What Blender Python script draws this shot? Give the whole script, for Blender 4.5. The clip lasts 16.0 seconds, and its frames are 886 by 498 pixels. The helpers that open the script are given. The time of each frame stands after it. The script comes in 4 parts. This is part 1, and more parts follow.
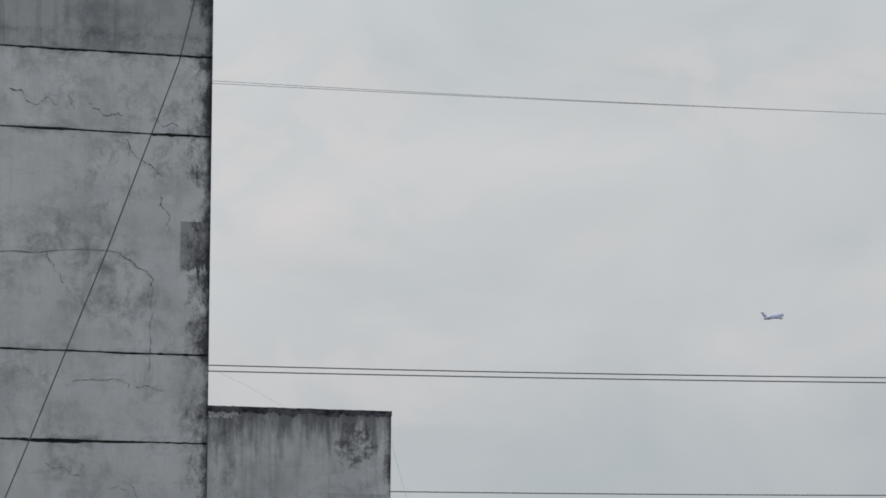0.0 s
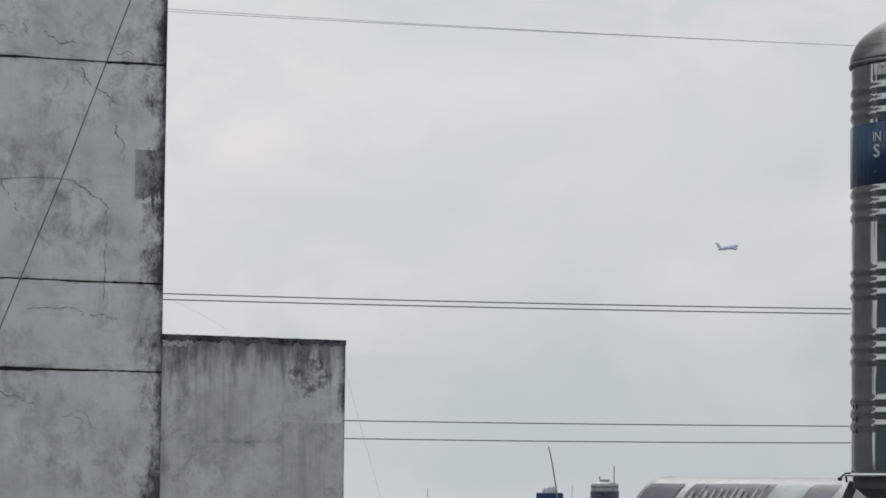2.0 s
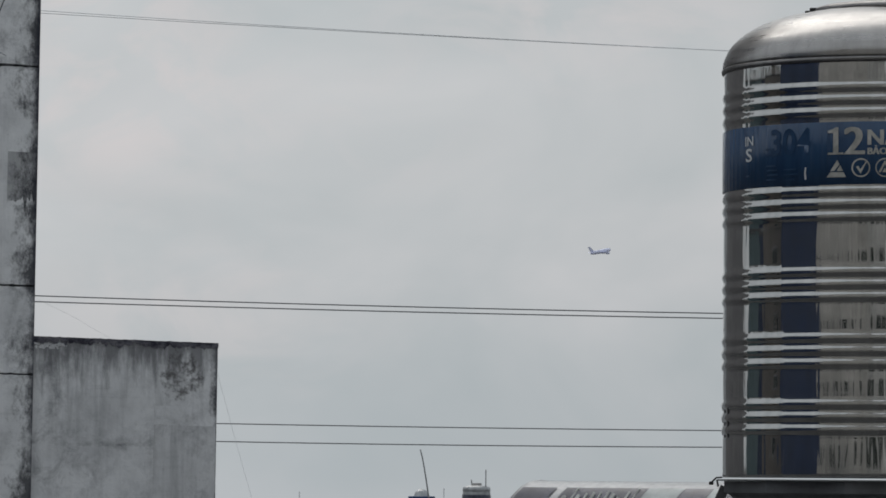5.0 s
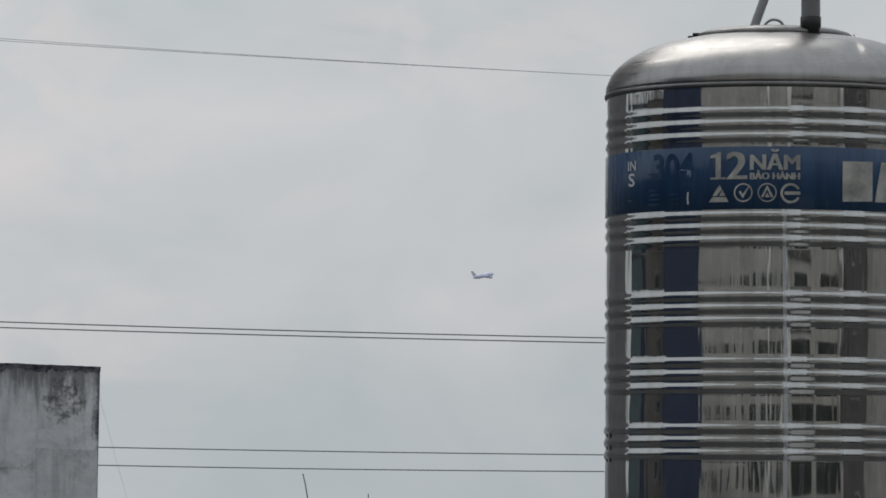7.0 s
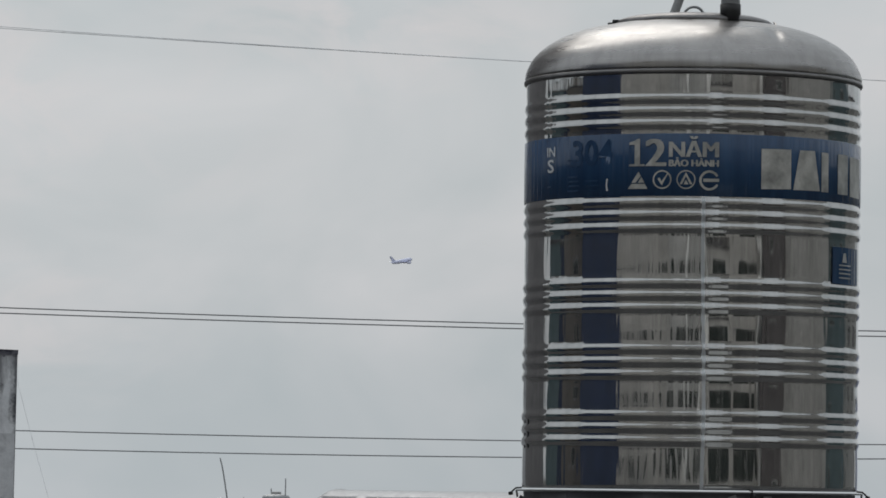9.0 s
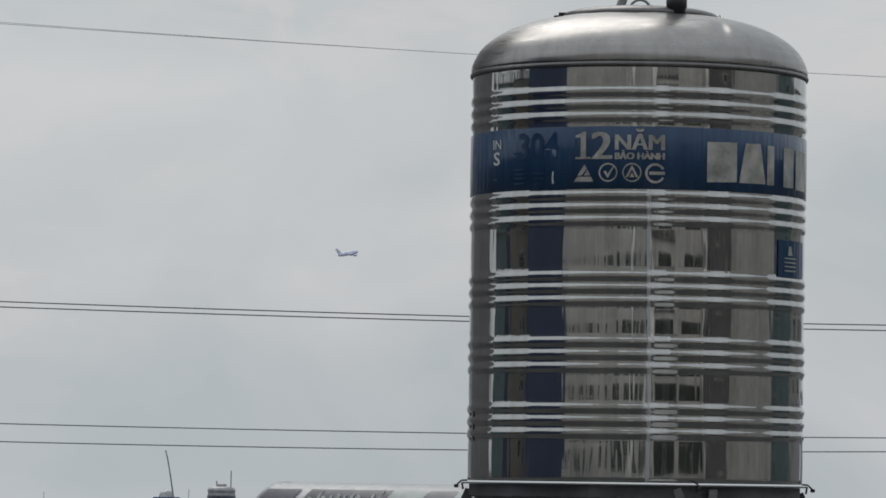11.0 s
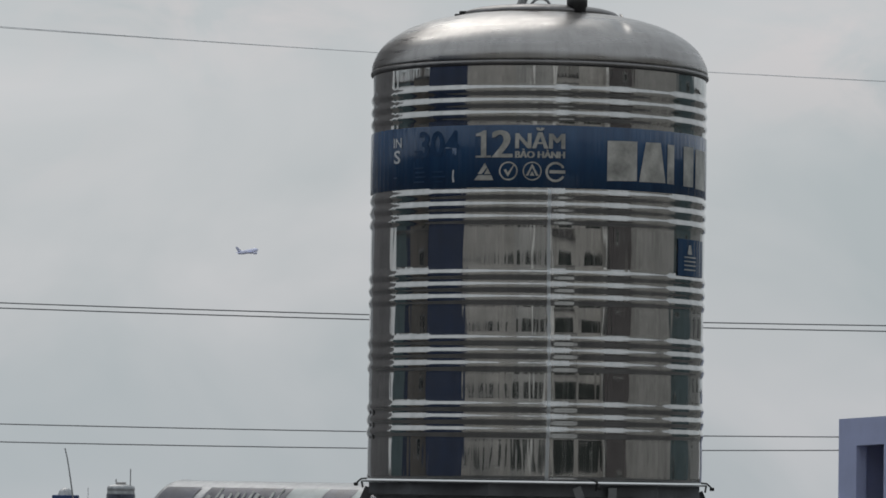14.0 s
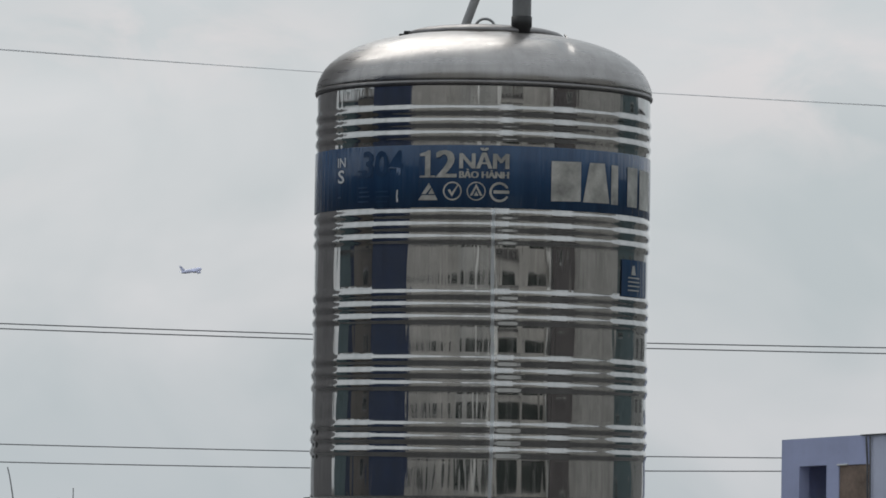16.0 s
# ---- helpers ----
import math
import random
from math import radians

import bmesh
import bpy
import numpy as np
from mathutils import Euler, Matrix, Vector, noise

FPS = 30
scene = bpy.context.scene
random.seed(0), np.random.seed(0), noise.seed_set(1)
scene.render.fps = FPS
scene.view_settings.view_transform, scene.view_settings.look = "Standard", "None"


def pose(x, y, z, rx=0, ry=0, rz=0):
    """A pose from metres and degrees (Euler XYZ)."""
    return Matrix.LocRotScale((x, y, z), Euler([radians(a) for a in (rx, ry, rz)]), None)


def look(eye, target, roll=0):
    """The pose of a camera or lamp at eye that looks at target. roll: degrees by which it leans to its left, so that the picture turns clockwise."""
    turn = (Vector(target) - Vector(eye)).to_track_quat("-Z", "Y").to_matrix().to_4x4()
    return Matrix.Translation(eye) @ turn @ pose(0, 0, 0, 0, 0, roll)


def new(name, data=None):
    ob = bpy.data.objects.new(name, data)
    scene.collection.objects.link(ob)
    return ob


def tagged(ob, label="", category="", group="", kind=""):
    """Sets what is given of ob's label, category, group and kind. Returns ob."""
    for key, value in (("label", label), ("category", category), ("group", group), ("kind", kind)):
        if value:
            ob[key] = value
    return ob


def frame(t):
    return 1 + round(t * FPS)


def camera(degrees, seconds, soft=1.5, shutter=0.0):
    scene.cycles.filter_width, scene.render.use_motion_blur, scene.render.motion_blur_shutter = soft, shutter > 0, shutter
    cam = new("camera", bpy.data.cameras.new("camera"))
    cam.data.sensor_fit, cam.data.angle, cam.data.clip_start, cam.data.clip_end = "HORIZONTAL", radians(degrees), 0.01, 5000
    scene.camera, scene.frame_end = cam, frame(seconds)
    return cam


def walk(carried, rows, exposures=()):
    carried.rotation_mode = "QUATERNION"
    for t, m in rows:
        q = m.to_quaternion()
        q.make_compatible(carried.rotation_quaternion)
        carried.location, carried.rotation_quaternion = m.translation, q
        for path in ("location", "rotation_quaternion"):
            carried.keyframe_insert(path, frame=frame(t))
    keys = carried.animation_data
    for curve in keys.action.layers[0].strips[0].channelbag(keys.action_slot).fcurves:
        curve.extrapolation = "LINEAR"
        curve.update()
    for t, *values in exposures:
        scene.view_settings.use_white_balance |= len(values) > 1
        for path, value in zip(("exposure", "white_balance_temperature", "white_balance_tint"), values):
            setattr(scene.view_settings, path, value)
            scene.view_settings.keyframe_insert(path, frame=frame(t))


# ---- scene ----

EYE = Vector((0.0, 0.0, 12.0))      # the eye, on a balcony twelve metres over the street
Z = 12.0
cam = camera(11.0, 16.0, soft=1.7)
# seconds, yaw to the right, pitch, lean to the left
ROWS = [
    (0.0, -3.546, 3.649, 0.088),
    (0.2, -3.595, 3.262, 0.115),
    (0.3, -3.705, 3.135, 0.105),
    (0.5, -3.899, 2.820, 0.079),
    (1.0, -3.256, 2.834, 0.173),
    (1.3, -3.192, 2.822, 0.222),
    (1.5, -3.227, 2.806, 0.225),
    (2.0, -2.980, 2.772, 0.288),
    (2.5, -2.755, 2.699, 0.307),
    (3.0, -2.524, 2.810, 0.325),
    (3.5, -2.423, 2.918, 0.340),
    (4.0, -2.020, 2.985, 0.375),
    (4.5, -1.825, 2.811, 0.463),
    (5.0, -1.394, 2.824, 0.430),
    (5.2, -0.840, 2.880, 0.470),
    (7.3, 0.329, 3.137, 0.520),
    (7.5, 0.575, 3.095, 0.558),
    (8.0, 0.802, 2.786, 0.569),
    (8.5, 0.659, 2.806, 0.590),
    (9.0, 1.079, 2.963, 0.762),
    (9.2, 1.156, 2.935, 0.740),
    (11.3, 1.893, 2.880, 0.835),
    (11.5, 1.984, 2.908, 0.839),
    (12.0, 2.151, 2.977, 0.840),
    (12.5, 2.532, 3.061, 0.873),
    (13.0, 2.807, 2.977, 0.929),
    (13.5, 2.760, 2.923, 0.955),
    (14.0, 2.999, 2.876, 0.861),
    (14.5, 3.018, 2.937, 0.935),
    (15.0, 3.393, 3.075, 0.953),
    (15.5, 3.551, 3.055, 0.992),
    (16.0, 3.696, 3.135, 1.007),
]


def aim(yaw, pitch):
    a, b = radians(yaw), radians(pitch)
    return EYE + Vector((math.sin(a) * math.cos(b), math.cos(a) * math.cos(b), math.sin(b)))


EXPOSURES = [(0.0, -0.04), (0.5, 0.02), (1.0, 0.08), (1.5, 0.16), (2.5, 0.18), (3.5, 0.18), (4.0, -0.12), (4.5, -0.15), (5.0, -0.13), (8.5, -0.05), (12.5, -0.07), (14.0, -0.09), (15.0, -0.10), (16.0, 0.13)]
walk(cam, [(t, look(EYE, aim(yaw, pitch), roll)) for t, yaw, pitch, roll in ROWS], EXPOSURES)

# ---- light: a bright hazy overcast ----
SUN_EL, SUN_AZ = 50.0, 342.0        # degrees; azimuth clockwise from +y
world = bpy.data.worlds.new("overcast_sky")
world.use_nodes = True
scene.world = world
wt = world.node_tree
for n in list(wt.nodes):
    wt.nodes.remove(n)


def wn(kind, **values):
    n = wt.nodes.new(kind)
    for k, v in values.items():
        n.inputs[k].default_value = v
    return n


w_out, w_bg = wn("ShaderNodeOutputWorld"), wn("ShaderNodeBackground", Strength=1.0)
w_sky = wn("ShaderNodeTexSky")
w_sky.sky_type, w_sky.sun_disc = "NISHITA", False
w_sky.sun_elevation, w_sky.sun_rotation = radians(SUN_EL), radians(SUN_AZ)
w_sky.dust_density, w_sky.air_density, w_sky.altitude = 4.0, 1.5, 20
w_dim = wn("ShaderNodeVectorMath")
w_dim.operation = "SCALE"
w_dim.inputs["Scale"].default_value = 0.1
w_tc = wn("ShaderNodeTexCoord")
w_map = wn("ShaderNodeMapping")
w_map.inputs["Scale"].default_value = (1.0, 1.0, 1.7)
w_map.inputs["Location"].default_value = (0.37, 0.11, 0.52)
w_noise = wn("ShaderNodeTexNoise", Scale=13.0, Detail=4.0, Roughness=0.48, Distortion=0.5)
w_ramp = wn("ShaderNodeValToRGB")
w_ramp.color_ramp.elements[0].position, w_ramp.color_ramp.elements[0].color = 0.34, (0.468, 0.522, 0.552, 1)
w_ramp.color_ramp.elements[1].position, w_ramp.color_ramp.elements[1].color = 0.69, (0.604, 0.624, 0.650, 1)
w_sep = wn("ShaderNodeSeparateXYZ")
w_rise = wn("ShaderNodeMapRange")
for k, v in (("From Min", 0.0), ("From Max", 1.0), ("To Min", 0.97), ("To Max", 1.55)):
    w_rise.inputs[k].default_value = v
w_side = wn("ShaderNodeMapRange")       # the haze is brighter on the sun's side
for k, v in (("From Min", -0.12), ("From Max", 0.04), ("To Min", 1.03), ("To Max", 0.965)):
    w_side.inputs[k].default_value = v
w_bright = wn("ShaderNodeMath")
w_bright.operation = "MULTIPLY"
w_cloud = wn("ShaderNodeVectorMath")
w_cloud.operation = "SCALE"
w_mix = wn("ShaderNodeMix", Factor=0.94)
w_mix.data_type = "RGBA"
for a, b in ((w_sky.outputs["Color"], w_dim.inputs[0]), (w_tc.outputs["Generated"], w_map.inputs["Vector"]),
             (w_map.outputs["Vector"], w_noise.inputs["Vector"]), (w_noise.outputs["Fac"], w_ramp.inputs["Fac"]),
             (w_tc.outputs["Generated"], w_sep.inputs[0]), (w_sep.outputs["Z"], w_rise.inputs["Value"]),
             (w_ramp.outputs["Color"], w_cloud.inputs[0]), (w_sep.outputs["X"], w_side.inputs["Value"]),
             (w_rise.outputs["Result"], w_bright.inputs[0]), (w_side.outputs["Result"], w_bright.inputs[1]), (w_bright.outputs[0], w_cloud.inputs["Scale"]),
             (w_dim.outputs["Vector"], w_mix.inputs[6]), (w_cloud.outputs["Vector"], w_mix.inputs[7]),
             (w_bg.outputs[0], w_out.inputs["Surface"])):
    wt.links.new(a, b)


def w_math(op, a, b):
    n = wn("ShaderNodeMath")
    n.operation = op
    for i, v in enumerate((a, b)):
        if isinstance(v, (int, float)):
            n.inputs[i].default_value = v
        else:
            wt.links.new(v, n.inputs[i])
    return n.outputs[0]


# faint warm-white cloud banks: bearing and height of the middle, half width and half height in degrees, weight
w_banks = 0.0
for yaw, pitch, wide, high, weight in ((0.3, 5.6, 2.8, 0.9, 0.6), (-5.6, 5.0, 2.2, 1.6, 0.9), (-4.6, 2.0, 2.6, 1.2, 0.4), (-2.6, 4.2, 2.0, 0.8, 0.3), (8.2, 5.3, 2.4, 1.2, 0.6), (-14, 9, 6, 3, 0.8), (16, 10, 6, 3, 0.8)):
    ex = w_math("DIVIDE", w_math("SUBTRACT", w_sep.outputs["X"], math.sin(radians(yaw))), radians(wide))
    ez = w_math("DIVIDE", w_math("SUBTRACT", w_sep.outputs["Z"], math.sin(radians(pitch))), radians(high))
    fade = wn("ShaderNodeMapRange")
    fade.interpolation_type = "SMOOTHSTEP"
    for k, v in (("From Min", 0.0), ("From Max", 1.4), ("To Min", weight), ("To Max", 0.0)):
        fade.inputs[k].default_value = v
    wt.links.new(w_math("SQRT", w_math("ADD", w_math("MULTIPLY", ex, ex), w_math("MULTIPLY", ez, ez)), 0.0), fade.inputs["Value"])
    w_banks = w_math("ADD", fade.outputs["Result"], w_banks)
w_fluff = wn("ShaderNodeTexNoise", Scale=34.0, Detail=6.0, Roughness=0.55, Distortion=0.6)
w_thick = wn("ShaderNodeMapRange")
for k, v in (("From Min", 0.42), ("From Max", 0.60), ("To Min", 0.1), ("To Max", 1.0)):
    w_thick.inputs[k].default_value = v
wt.links.new(w_map.outputs["Vector"], w_fluff.inputs["Vector"])
wt.links.new(w_fluff.outputs["Fac"], w_thick.inputs["Value"])
w_warm = wn("ShaderNodeMix")
w_warm.data_type = "RGBA"
w_warm.inputs[7].default_value = (0.700, 0.652, 0.652, 1)
wt.links.new(w_math("MINIMUM", w_math("MULTIPLY", w_banks, w_thick.outputs["Result"]), 0.85), w_warm.inputs[0])
wt.links.new(w_mix.outputs[2], w_warm.inputs[6])
wt.links.new(w_warm.outputs[2], w_bg.inputs["Color"])

sun_data = bpy.data.lights.new("sun", "SUN")
sun_data.energy, sun_data.angle, sun_data.color = 1.0, radians(42), (1.0, 0.96, 0.9)
sun = new("sun", sun_data)
sa, se = radians(SUN_AZ), radians(SUN_EL)
sun.matrix_world = look(Vector((math.sin(sa) * math.cos(se), math.cos(sa) * math.cos(se), math.sin(se))) * 60, (0, 0, 0))


# ---- materials ----
class Mat:
    """A node material with short hand for its nodes."""

    def __init__(self, name, color=(0.5, 0.5, 0.5), rough=0.7, metal=0.0, spec=0.5):
        self.m = bpy.data.materials.new(name)
        self.m.use_nodes = True
        self.t = self.m.node_tree
        self.b = self.t.nodes["Principled BSDF"]
        self.b.inputs["Base Color"].default_value = (*color, 1)
        self.b.inputs["Roughness"].default_value = rough
        self.b.inputs["Metallic"].default_value = metal
        self.b.inputs["Specular IOR Level"].default_value = spec
        self.tc = self.t.nodes.new("ShaderNodeTexCoord").outputs["Object"]

    def node(self, kind, **values):
        n = self.t.nodes.new(kind)
        for k, v in values.items():
            n.inputs[k.replace("_", " ")].default_value = v
        return n

    def link(self, a, b):
        self.t.links.new(a, b)

    def coords(self, scale=(1, 1, 1), loc=(0, 0, 0), vec=None):
        n = self.node("ShaderNodeMapping")
        n.inputs["Scale"].default_value, n.inputs["Location"].default_value = scale, loc
        self.link(vec or self.tc, n.inputs["Vector"])
        return n.outputs["Vector"]

    def noise(self, scale, detail=4.0, rough=0.55, stretch=(1, 1, 1), loc=(0, 0, 0), distort=0.0):
        n = self.node("ShaderNodeTexNoise", Scale=scale, Detail=detail, Roughness=rough, Distortion=distort)
        self.link(self.coords(stretch, loc), n.inputs["Vector"])
        return n.outputs["Fac"]

    def ramp(self, fac, stops):
        n = self.node("ShaderNodeValToRGB")
        while len(n.color_ramp.elements) < len(stops):
            n.color_ramp.elements.new(0.5)
        for e, (p, c) in zip(n.color_ramp.elements, stops):
            e.position, e.color = p, (*c, 1) if len(c) == 3 else c
        self.link(fac, n.inputs["Fac"])
        return n.outputs["Color"]

    def grey(self, fac, lo, hi, a=0.0, b=1.0):
        n = self.node("ShaderNodeMapRange")
        for k, v in (("From Min", lo), ("From Max", hi), ("To Min", a), ("To Max", b)):
            n.inputs[k].default_value = v
        self.link(fac, n.inputs["Value"])
        return n.outputs["Result"]

    def math(self, op, a, b=0.0):
        n = self.node("ShaderNodeMath")
        n.operation = op
        for i, v in enumerate((a, b)):
            if isinstance(v, (int, float)):
                n.inputs[i].default_value = v
            else:
                self.link(v, n.inputs[i])
        return n.outputs[0]

    def mix(self, fac, a, b, blend="MIX"):
        n = self.node("ShaderNodeMix")
        n.data_type, n.blend_type = "RGBA", blend
        for i, v in ((0, fac), (6, a), (7, b)):
            if isinstance(v, (int, float)):
                n.inputs[i].default_value = v
            elif isinstance(v, tuple):
                n.inputs[i].default_value = (*v, 1)
            else:
                self.link(v, n.inputs[i])
        return n.outputs[2]

    def xyz(self):
        n = self.node("ShaderNodeSeparateXYZ")
        self.link(self.tc, n.inputs[0])
        return n.outputs

    def bump(self, height, strength=0.3, distance=0.01):
        n = self.node("ShaderNodeBump", Strength=strength, Distance=distance)
        self.link(height, n.inputs["Height"])
        self.link(n.outputs["Normal"], self.b.inputs["Normal"])

    def color(self, out):
        self.link(out, self.b.inputs["Base Color"])

    def rough(self, out):
        self.link(out, self.b.inputs["Roughness"])


def plain(name, color, rough=0.7, metal=0.0, spec=0.5, vary=0.18, scale=3.0, bump=0.1):
    """A painted or cast surface: broad blotches and fine grain."""
    m = Mat(name, color, rough, metal, spec)
    big, fine = m.noise(scale, 5.0), m.noise(scale * 12, 3.0)
    lo = tuple(c * (1 - vary) for c in color)
    hi = tuple(min(1.0, c * (1 + vary)) for c in color)
    c = m.mix(m.grey(big, 0.3, 0.7), lo, hi)
    c = m.mix(m.grey(fine, 0.55, 0.8, 0.0, vary), c, tuple(x * 0.55 for x in color))
    m.color(c)
    m.rough(m.grey(fine, 0.2, 0.8, rough * 0.85, min(1.0, rough * 1.15)))
    if bump:
        m.bump(fine, bump, 0.004)
    return m.m


def stained_paint(name, color, seed=0.0):
    """Old house paint with rain runs, patched coats and sooty ledges."""
    m = Mat(name, color, 0.85, 0, 0.3)
    coats = m.grey(m.noise(0.45, 4, 0.6, loc=(seed, 2, 0)), 0.35, 0.65)
    c = m.mix(coats, tuple(0.78 * v for v in color), tuple(min(1.0, 1.12 * v) for v in color))
    runs = m.grey(m.noise(1.0, 6, 0.7, stretch=(2.6, 2.6, 0.22), loc=(seed, 5, 1)), 0.47, 0.70)
    c = m.mix(m.math("MULTIPLY", runs, 0.62), c, tuple(0.32 * v for v in color))
    fine = m.grey(m.noise(1.0, 5, 0.7, stretch=(9, 9, 0.7), loc=(seed, 1, 6)), 0.54, 0.74)
    c = m.mix(m.math("MULTIPLY", fine, 0.5), c, tuple(0.25 * v for v in color))
    m.color(c)
    m.bump(m.noise(30, 4, 0.6), 0.2, 0.006)
    return m.m


def weathered_plaster(name, edge_u, top_v=None, streak=0.5, seed=0.0, spot=None, reach=0.56, joints=(), drip=0.5, soot=0.4, tone=1.0):
    """Grey cement render, in wall coordinates: x along the wall from its corner, z up."""
    m = Mat(name, (0.36, 0.37, 0.38), 0.92, 0, 0.2)
    x, y, z = m.xyz()
    base = m.mix(m.grey(m.noise(0.9, 5, 0.6, loc=(seed, 0, 0)), 0.32, 0.68), tuple(tone * c for c in (0.63, 0.635, 0.642)), tuple(tone * c for c in (0.77, 0.773, 0.78)))
    # broad soft shades of damp
    damp = m.grey(m.noise(1.5, 6, 0.62, stretch=(1, 1, 1.2), loc=(seed + 3, 0, 2)), 0.46, 0.74)
    base = m.mix(m.math("MULTIPLY", damp, soot), base, (0.21, 0.215, 0.23))
    # smudges of soot that keep together in clusters
    herd = m.grey(m.noise(0.95, 3, 0.5, loc=(seed + 11, 1, 7)), 0.38, 0.58)
    smudge = m.grey(m.noise(4.4, 9, 0.78, stretch=(1, 1, 0.9), loc=(seed + 6, 2, 1), distort=0.4), 0.47, 0.66)
    base = m.mix(m.math("MULTIPLY", m.math("MULTIPLY", smudge, herd), 0.62), base, (0.14, 0.145, 0.16))
    # short level strokes left by the float
    float_marks = m.grey(m.noise(1.0, 6, 0.7, stretch=(1.6, 1.6, 11), loc=(seed, 4, 2)), 0.56, 0.78)
    base = m.mix(m.math("MULTIPLY", float_marks, 0.34), base, (0.24, 0.245, 0.255))
    # runs of rain down the wall
    runs = m.grey(m.noise(1.0, 6, 0.68, stretch=(7.5, 7.5, 0.55), loc=(seed, 1, 0)), 0.50, 0.74)
    if top_v is not None:
        runs = m.math("MULTIPLY", runs, m.grey(m.math("SUBTRACT", top_v, z), 0.15, 1.15, 1.0, 0.22))
    base = m.mix(m.math("MULTIPLY", runs, streak), base, (0.12, 0.125, 0.135))
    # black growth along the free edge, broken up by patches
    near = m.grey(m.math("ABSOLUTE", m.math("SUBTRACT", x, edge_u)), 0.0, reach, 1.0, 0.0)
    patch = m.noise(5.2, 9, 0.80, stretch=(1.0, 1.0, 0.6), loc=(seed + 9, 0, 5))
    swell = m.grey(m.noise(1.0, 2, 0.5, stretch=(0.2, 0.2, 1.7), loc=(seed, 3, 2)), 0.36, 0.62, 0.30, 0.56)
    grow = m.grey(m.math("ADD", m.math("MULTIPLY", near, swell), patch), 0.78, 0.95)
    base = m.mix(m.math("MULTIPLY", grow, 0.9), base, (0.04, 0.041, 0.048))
    if joints:
        level = m.math("ADD", z, m.math("MULTIPLY", x, 0.0175))
        grime = m.noise(3.0, 8, 0.72, stretch=(1, 1, 1.6), loc=(4, 1, seed))
        for j in joints:
            halo = m.grey(m.math("ABSOLUTE", m.math("SUBTRACT", level, j)), 0.0, 0.20, 1.0, 0.0)
            dark = m.grey(m.math("ADD", m.math("MULTIPLY", halo, 0.26), grime), 0.70, 0.94)
            base = m.mix(m.math("MULTIPLY", m.math("MULTIPLY", dark, halo), 0.8), base, (0.085, 0.087, 0.095))
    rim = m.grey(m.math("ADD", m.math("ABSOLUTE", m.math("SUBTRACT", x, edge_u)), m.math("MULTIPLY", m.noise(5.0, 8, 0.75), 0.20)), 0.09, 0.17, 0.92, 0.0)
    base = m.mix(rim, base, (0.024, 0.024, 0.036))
    # rough dark flecks and pale bloom
    fleck = m.grey(m.noise(15, 8, 0.75), 0.60, 0.76)
    base = m.mix(m.math("MULTIPLY", fleck, 0.4), base, (0.14, 0.14, 0.15))
    bloom = m.grey(m.noise(7, 6, 0.7, loc=(seed, 9, 1)), 0.58, 0.75)
    base = m.mix(m.math("MULTIPLY", bloom, 0.22), base, (0.80, 0.80, 0.80))
    if top_v is not None:
        tn = m.grey(m.math("SUBTRACT", top_v, z), 0.0, drip, 1.0, 0.0)
        tg = m.grey(m.math("ADD", m.math("MULTIPLY", tn, 0.6), m.noise(4.0, 7, 0.7, stretch=(2.6, 2.6, 0.5), loc=(1, 4, seed))), 0.80, 1.04)
        base = m.mix(m.math("MULTIPLY", tg, 0.72), base, (0.09, 0.09, 0.097))
    if spot:
        far = m.node("ShaderNodeVectorMath")
        far.operation = "DISTANCE"
        m.link(m.coords((1, 0, 0.85)), far.inputs[0])
        far.inputs[1].default_value = (spot[0], 0, spot[1] * 0.85)
        sp = m.grey(far.outputs["Value"], 0.14, 0.40, 1.0, 0.0)
        sg = m.grey(m.math("ADD", m.math("MULTIPLY", sp, 0.36), m.noise(10.0, 9, 0.72, stretch=(1.0, 1.0, 1.2), loc=(2, 0, 3))), 0.79, 0.93)
        base = m.mix(m.math("MULTIPLY", sg, 0.75), base, (0.055, 0.05, 0.05))
    m.color(base)
    m.bump(m.noise(26, 6, 0.65), 0.4, 0.012)
    return m.m


def steel(name, rough, color=(0.45, 0.452, 0.448), streak=0.05, wave=0.0, grain=(30, 30, 0.6), diffuse_lift=0.0):
    # Less metal: the diffuse share lifts dark reflections in place of haze.
    m = Mat(name, color, rough, 1.0 - diffuse_lift)
    brush = m.noise(1.0, 4, 0.6, stretch=grain)
    m.rough(m.grey(brush, 0.3, 0.7, rough, rough + streak))
    dirt = m.grey(m.noise(5.0, 7, 0.68, stretch=(4.5, 4.5, 0.3)), 0.42, 0.72, 0.0, 0.55)
    m.color(m.mix(dirt, color, tuple(c * 0.6 for c in color)))
    if wave:
        m.bump(m.math("ADD", m.noise(1.0, 3, 0.5, stretch=(9, 9, 0.7)), m.math("MULTIPLY", m.noise(1.0, 2, 0.5, stretch=(30, 30, 2)), 0.14)), wave, 0.01)
    return m.m


M_MIRROR = steel("polished_stainless_steel", 0.04, (0.475, 0.474, 0.468), streak=0.05, wave=0.38, diffuse_lift=0.085)
M_RIB = steel("rolled_stainless_ribs", 0.06, (0.45, 0.448, 0.44), 0.06, wave=0.36, diffuse_lift=0.055)
M_SATIN = steel("satin_stainless_steel", 0.22, (0.325, 0.315, 0.31), 0.2, wave=0.12, grain=(4, 4, 60), diffuse_lift=0.03)
M_WELD = steel("pale_ground_weld", 0.42, (0.62, 0.645, 0.665), 0.15, diffuse_lift=0.3)
M_BRIGHT = steel("bright_stainless_steel", 0.40, (0.285, 0.295, 0.31), 0.12, diffuse_lift=0.15)
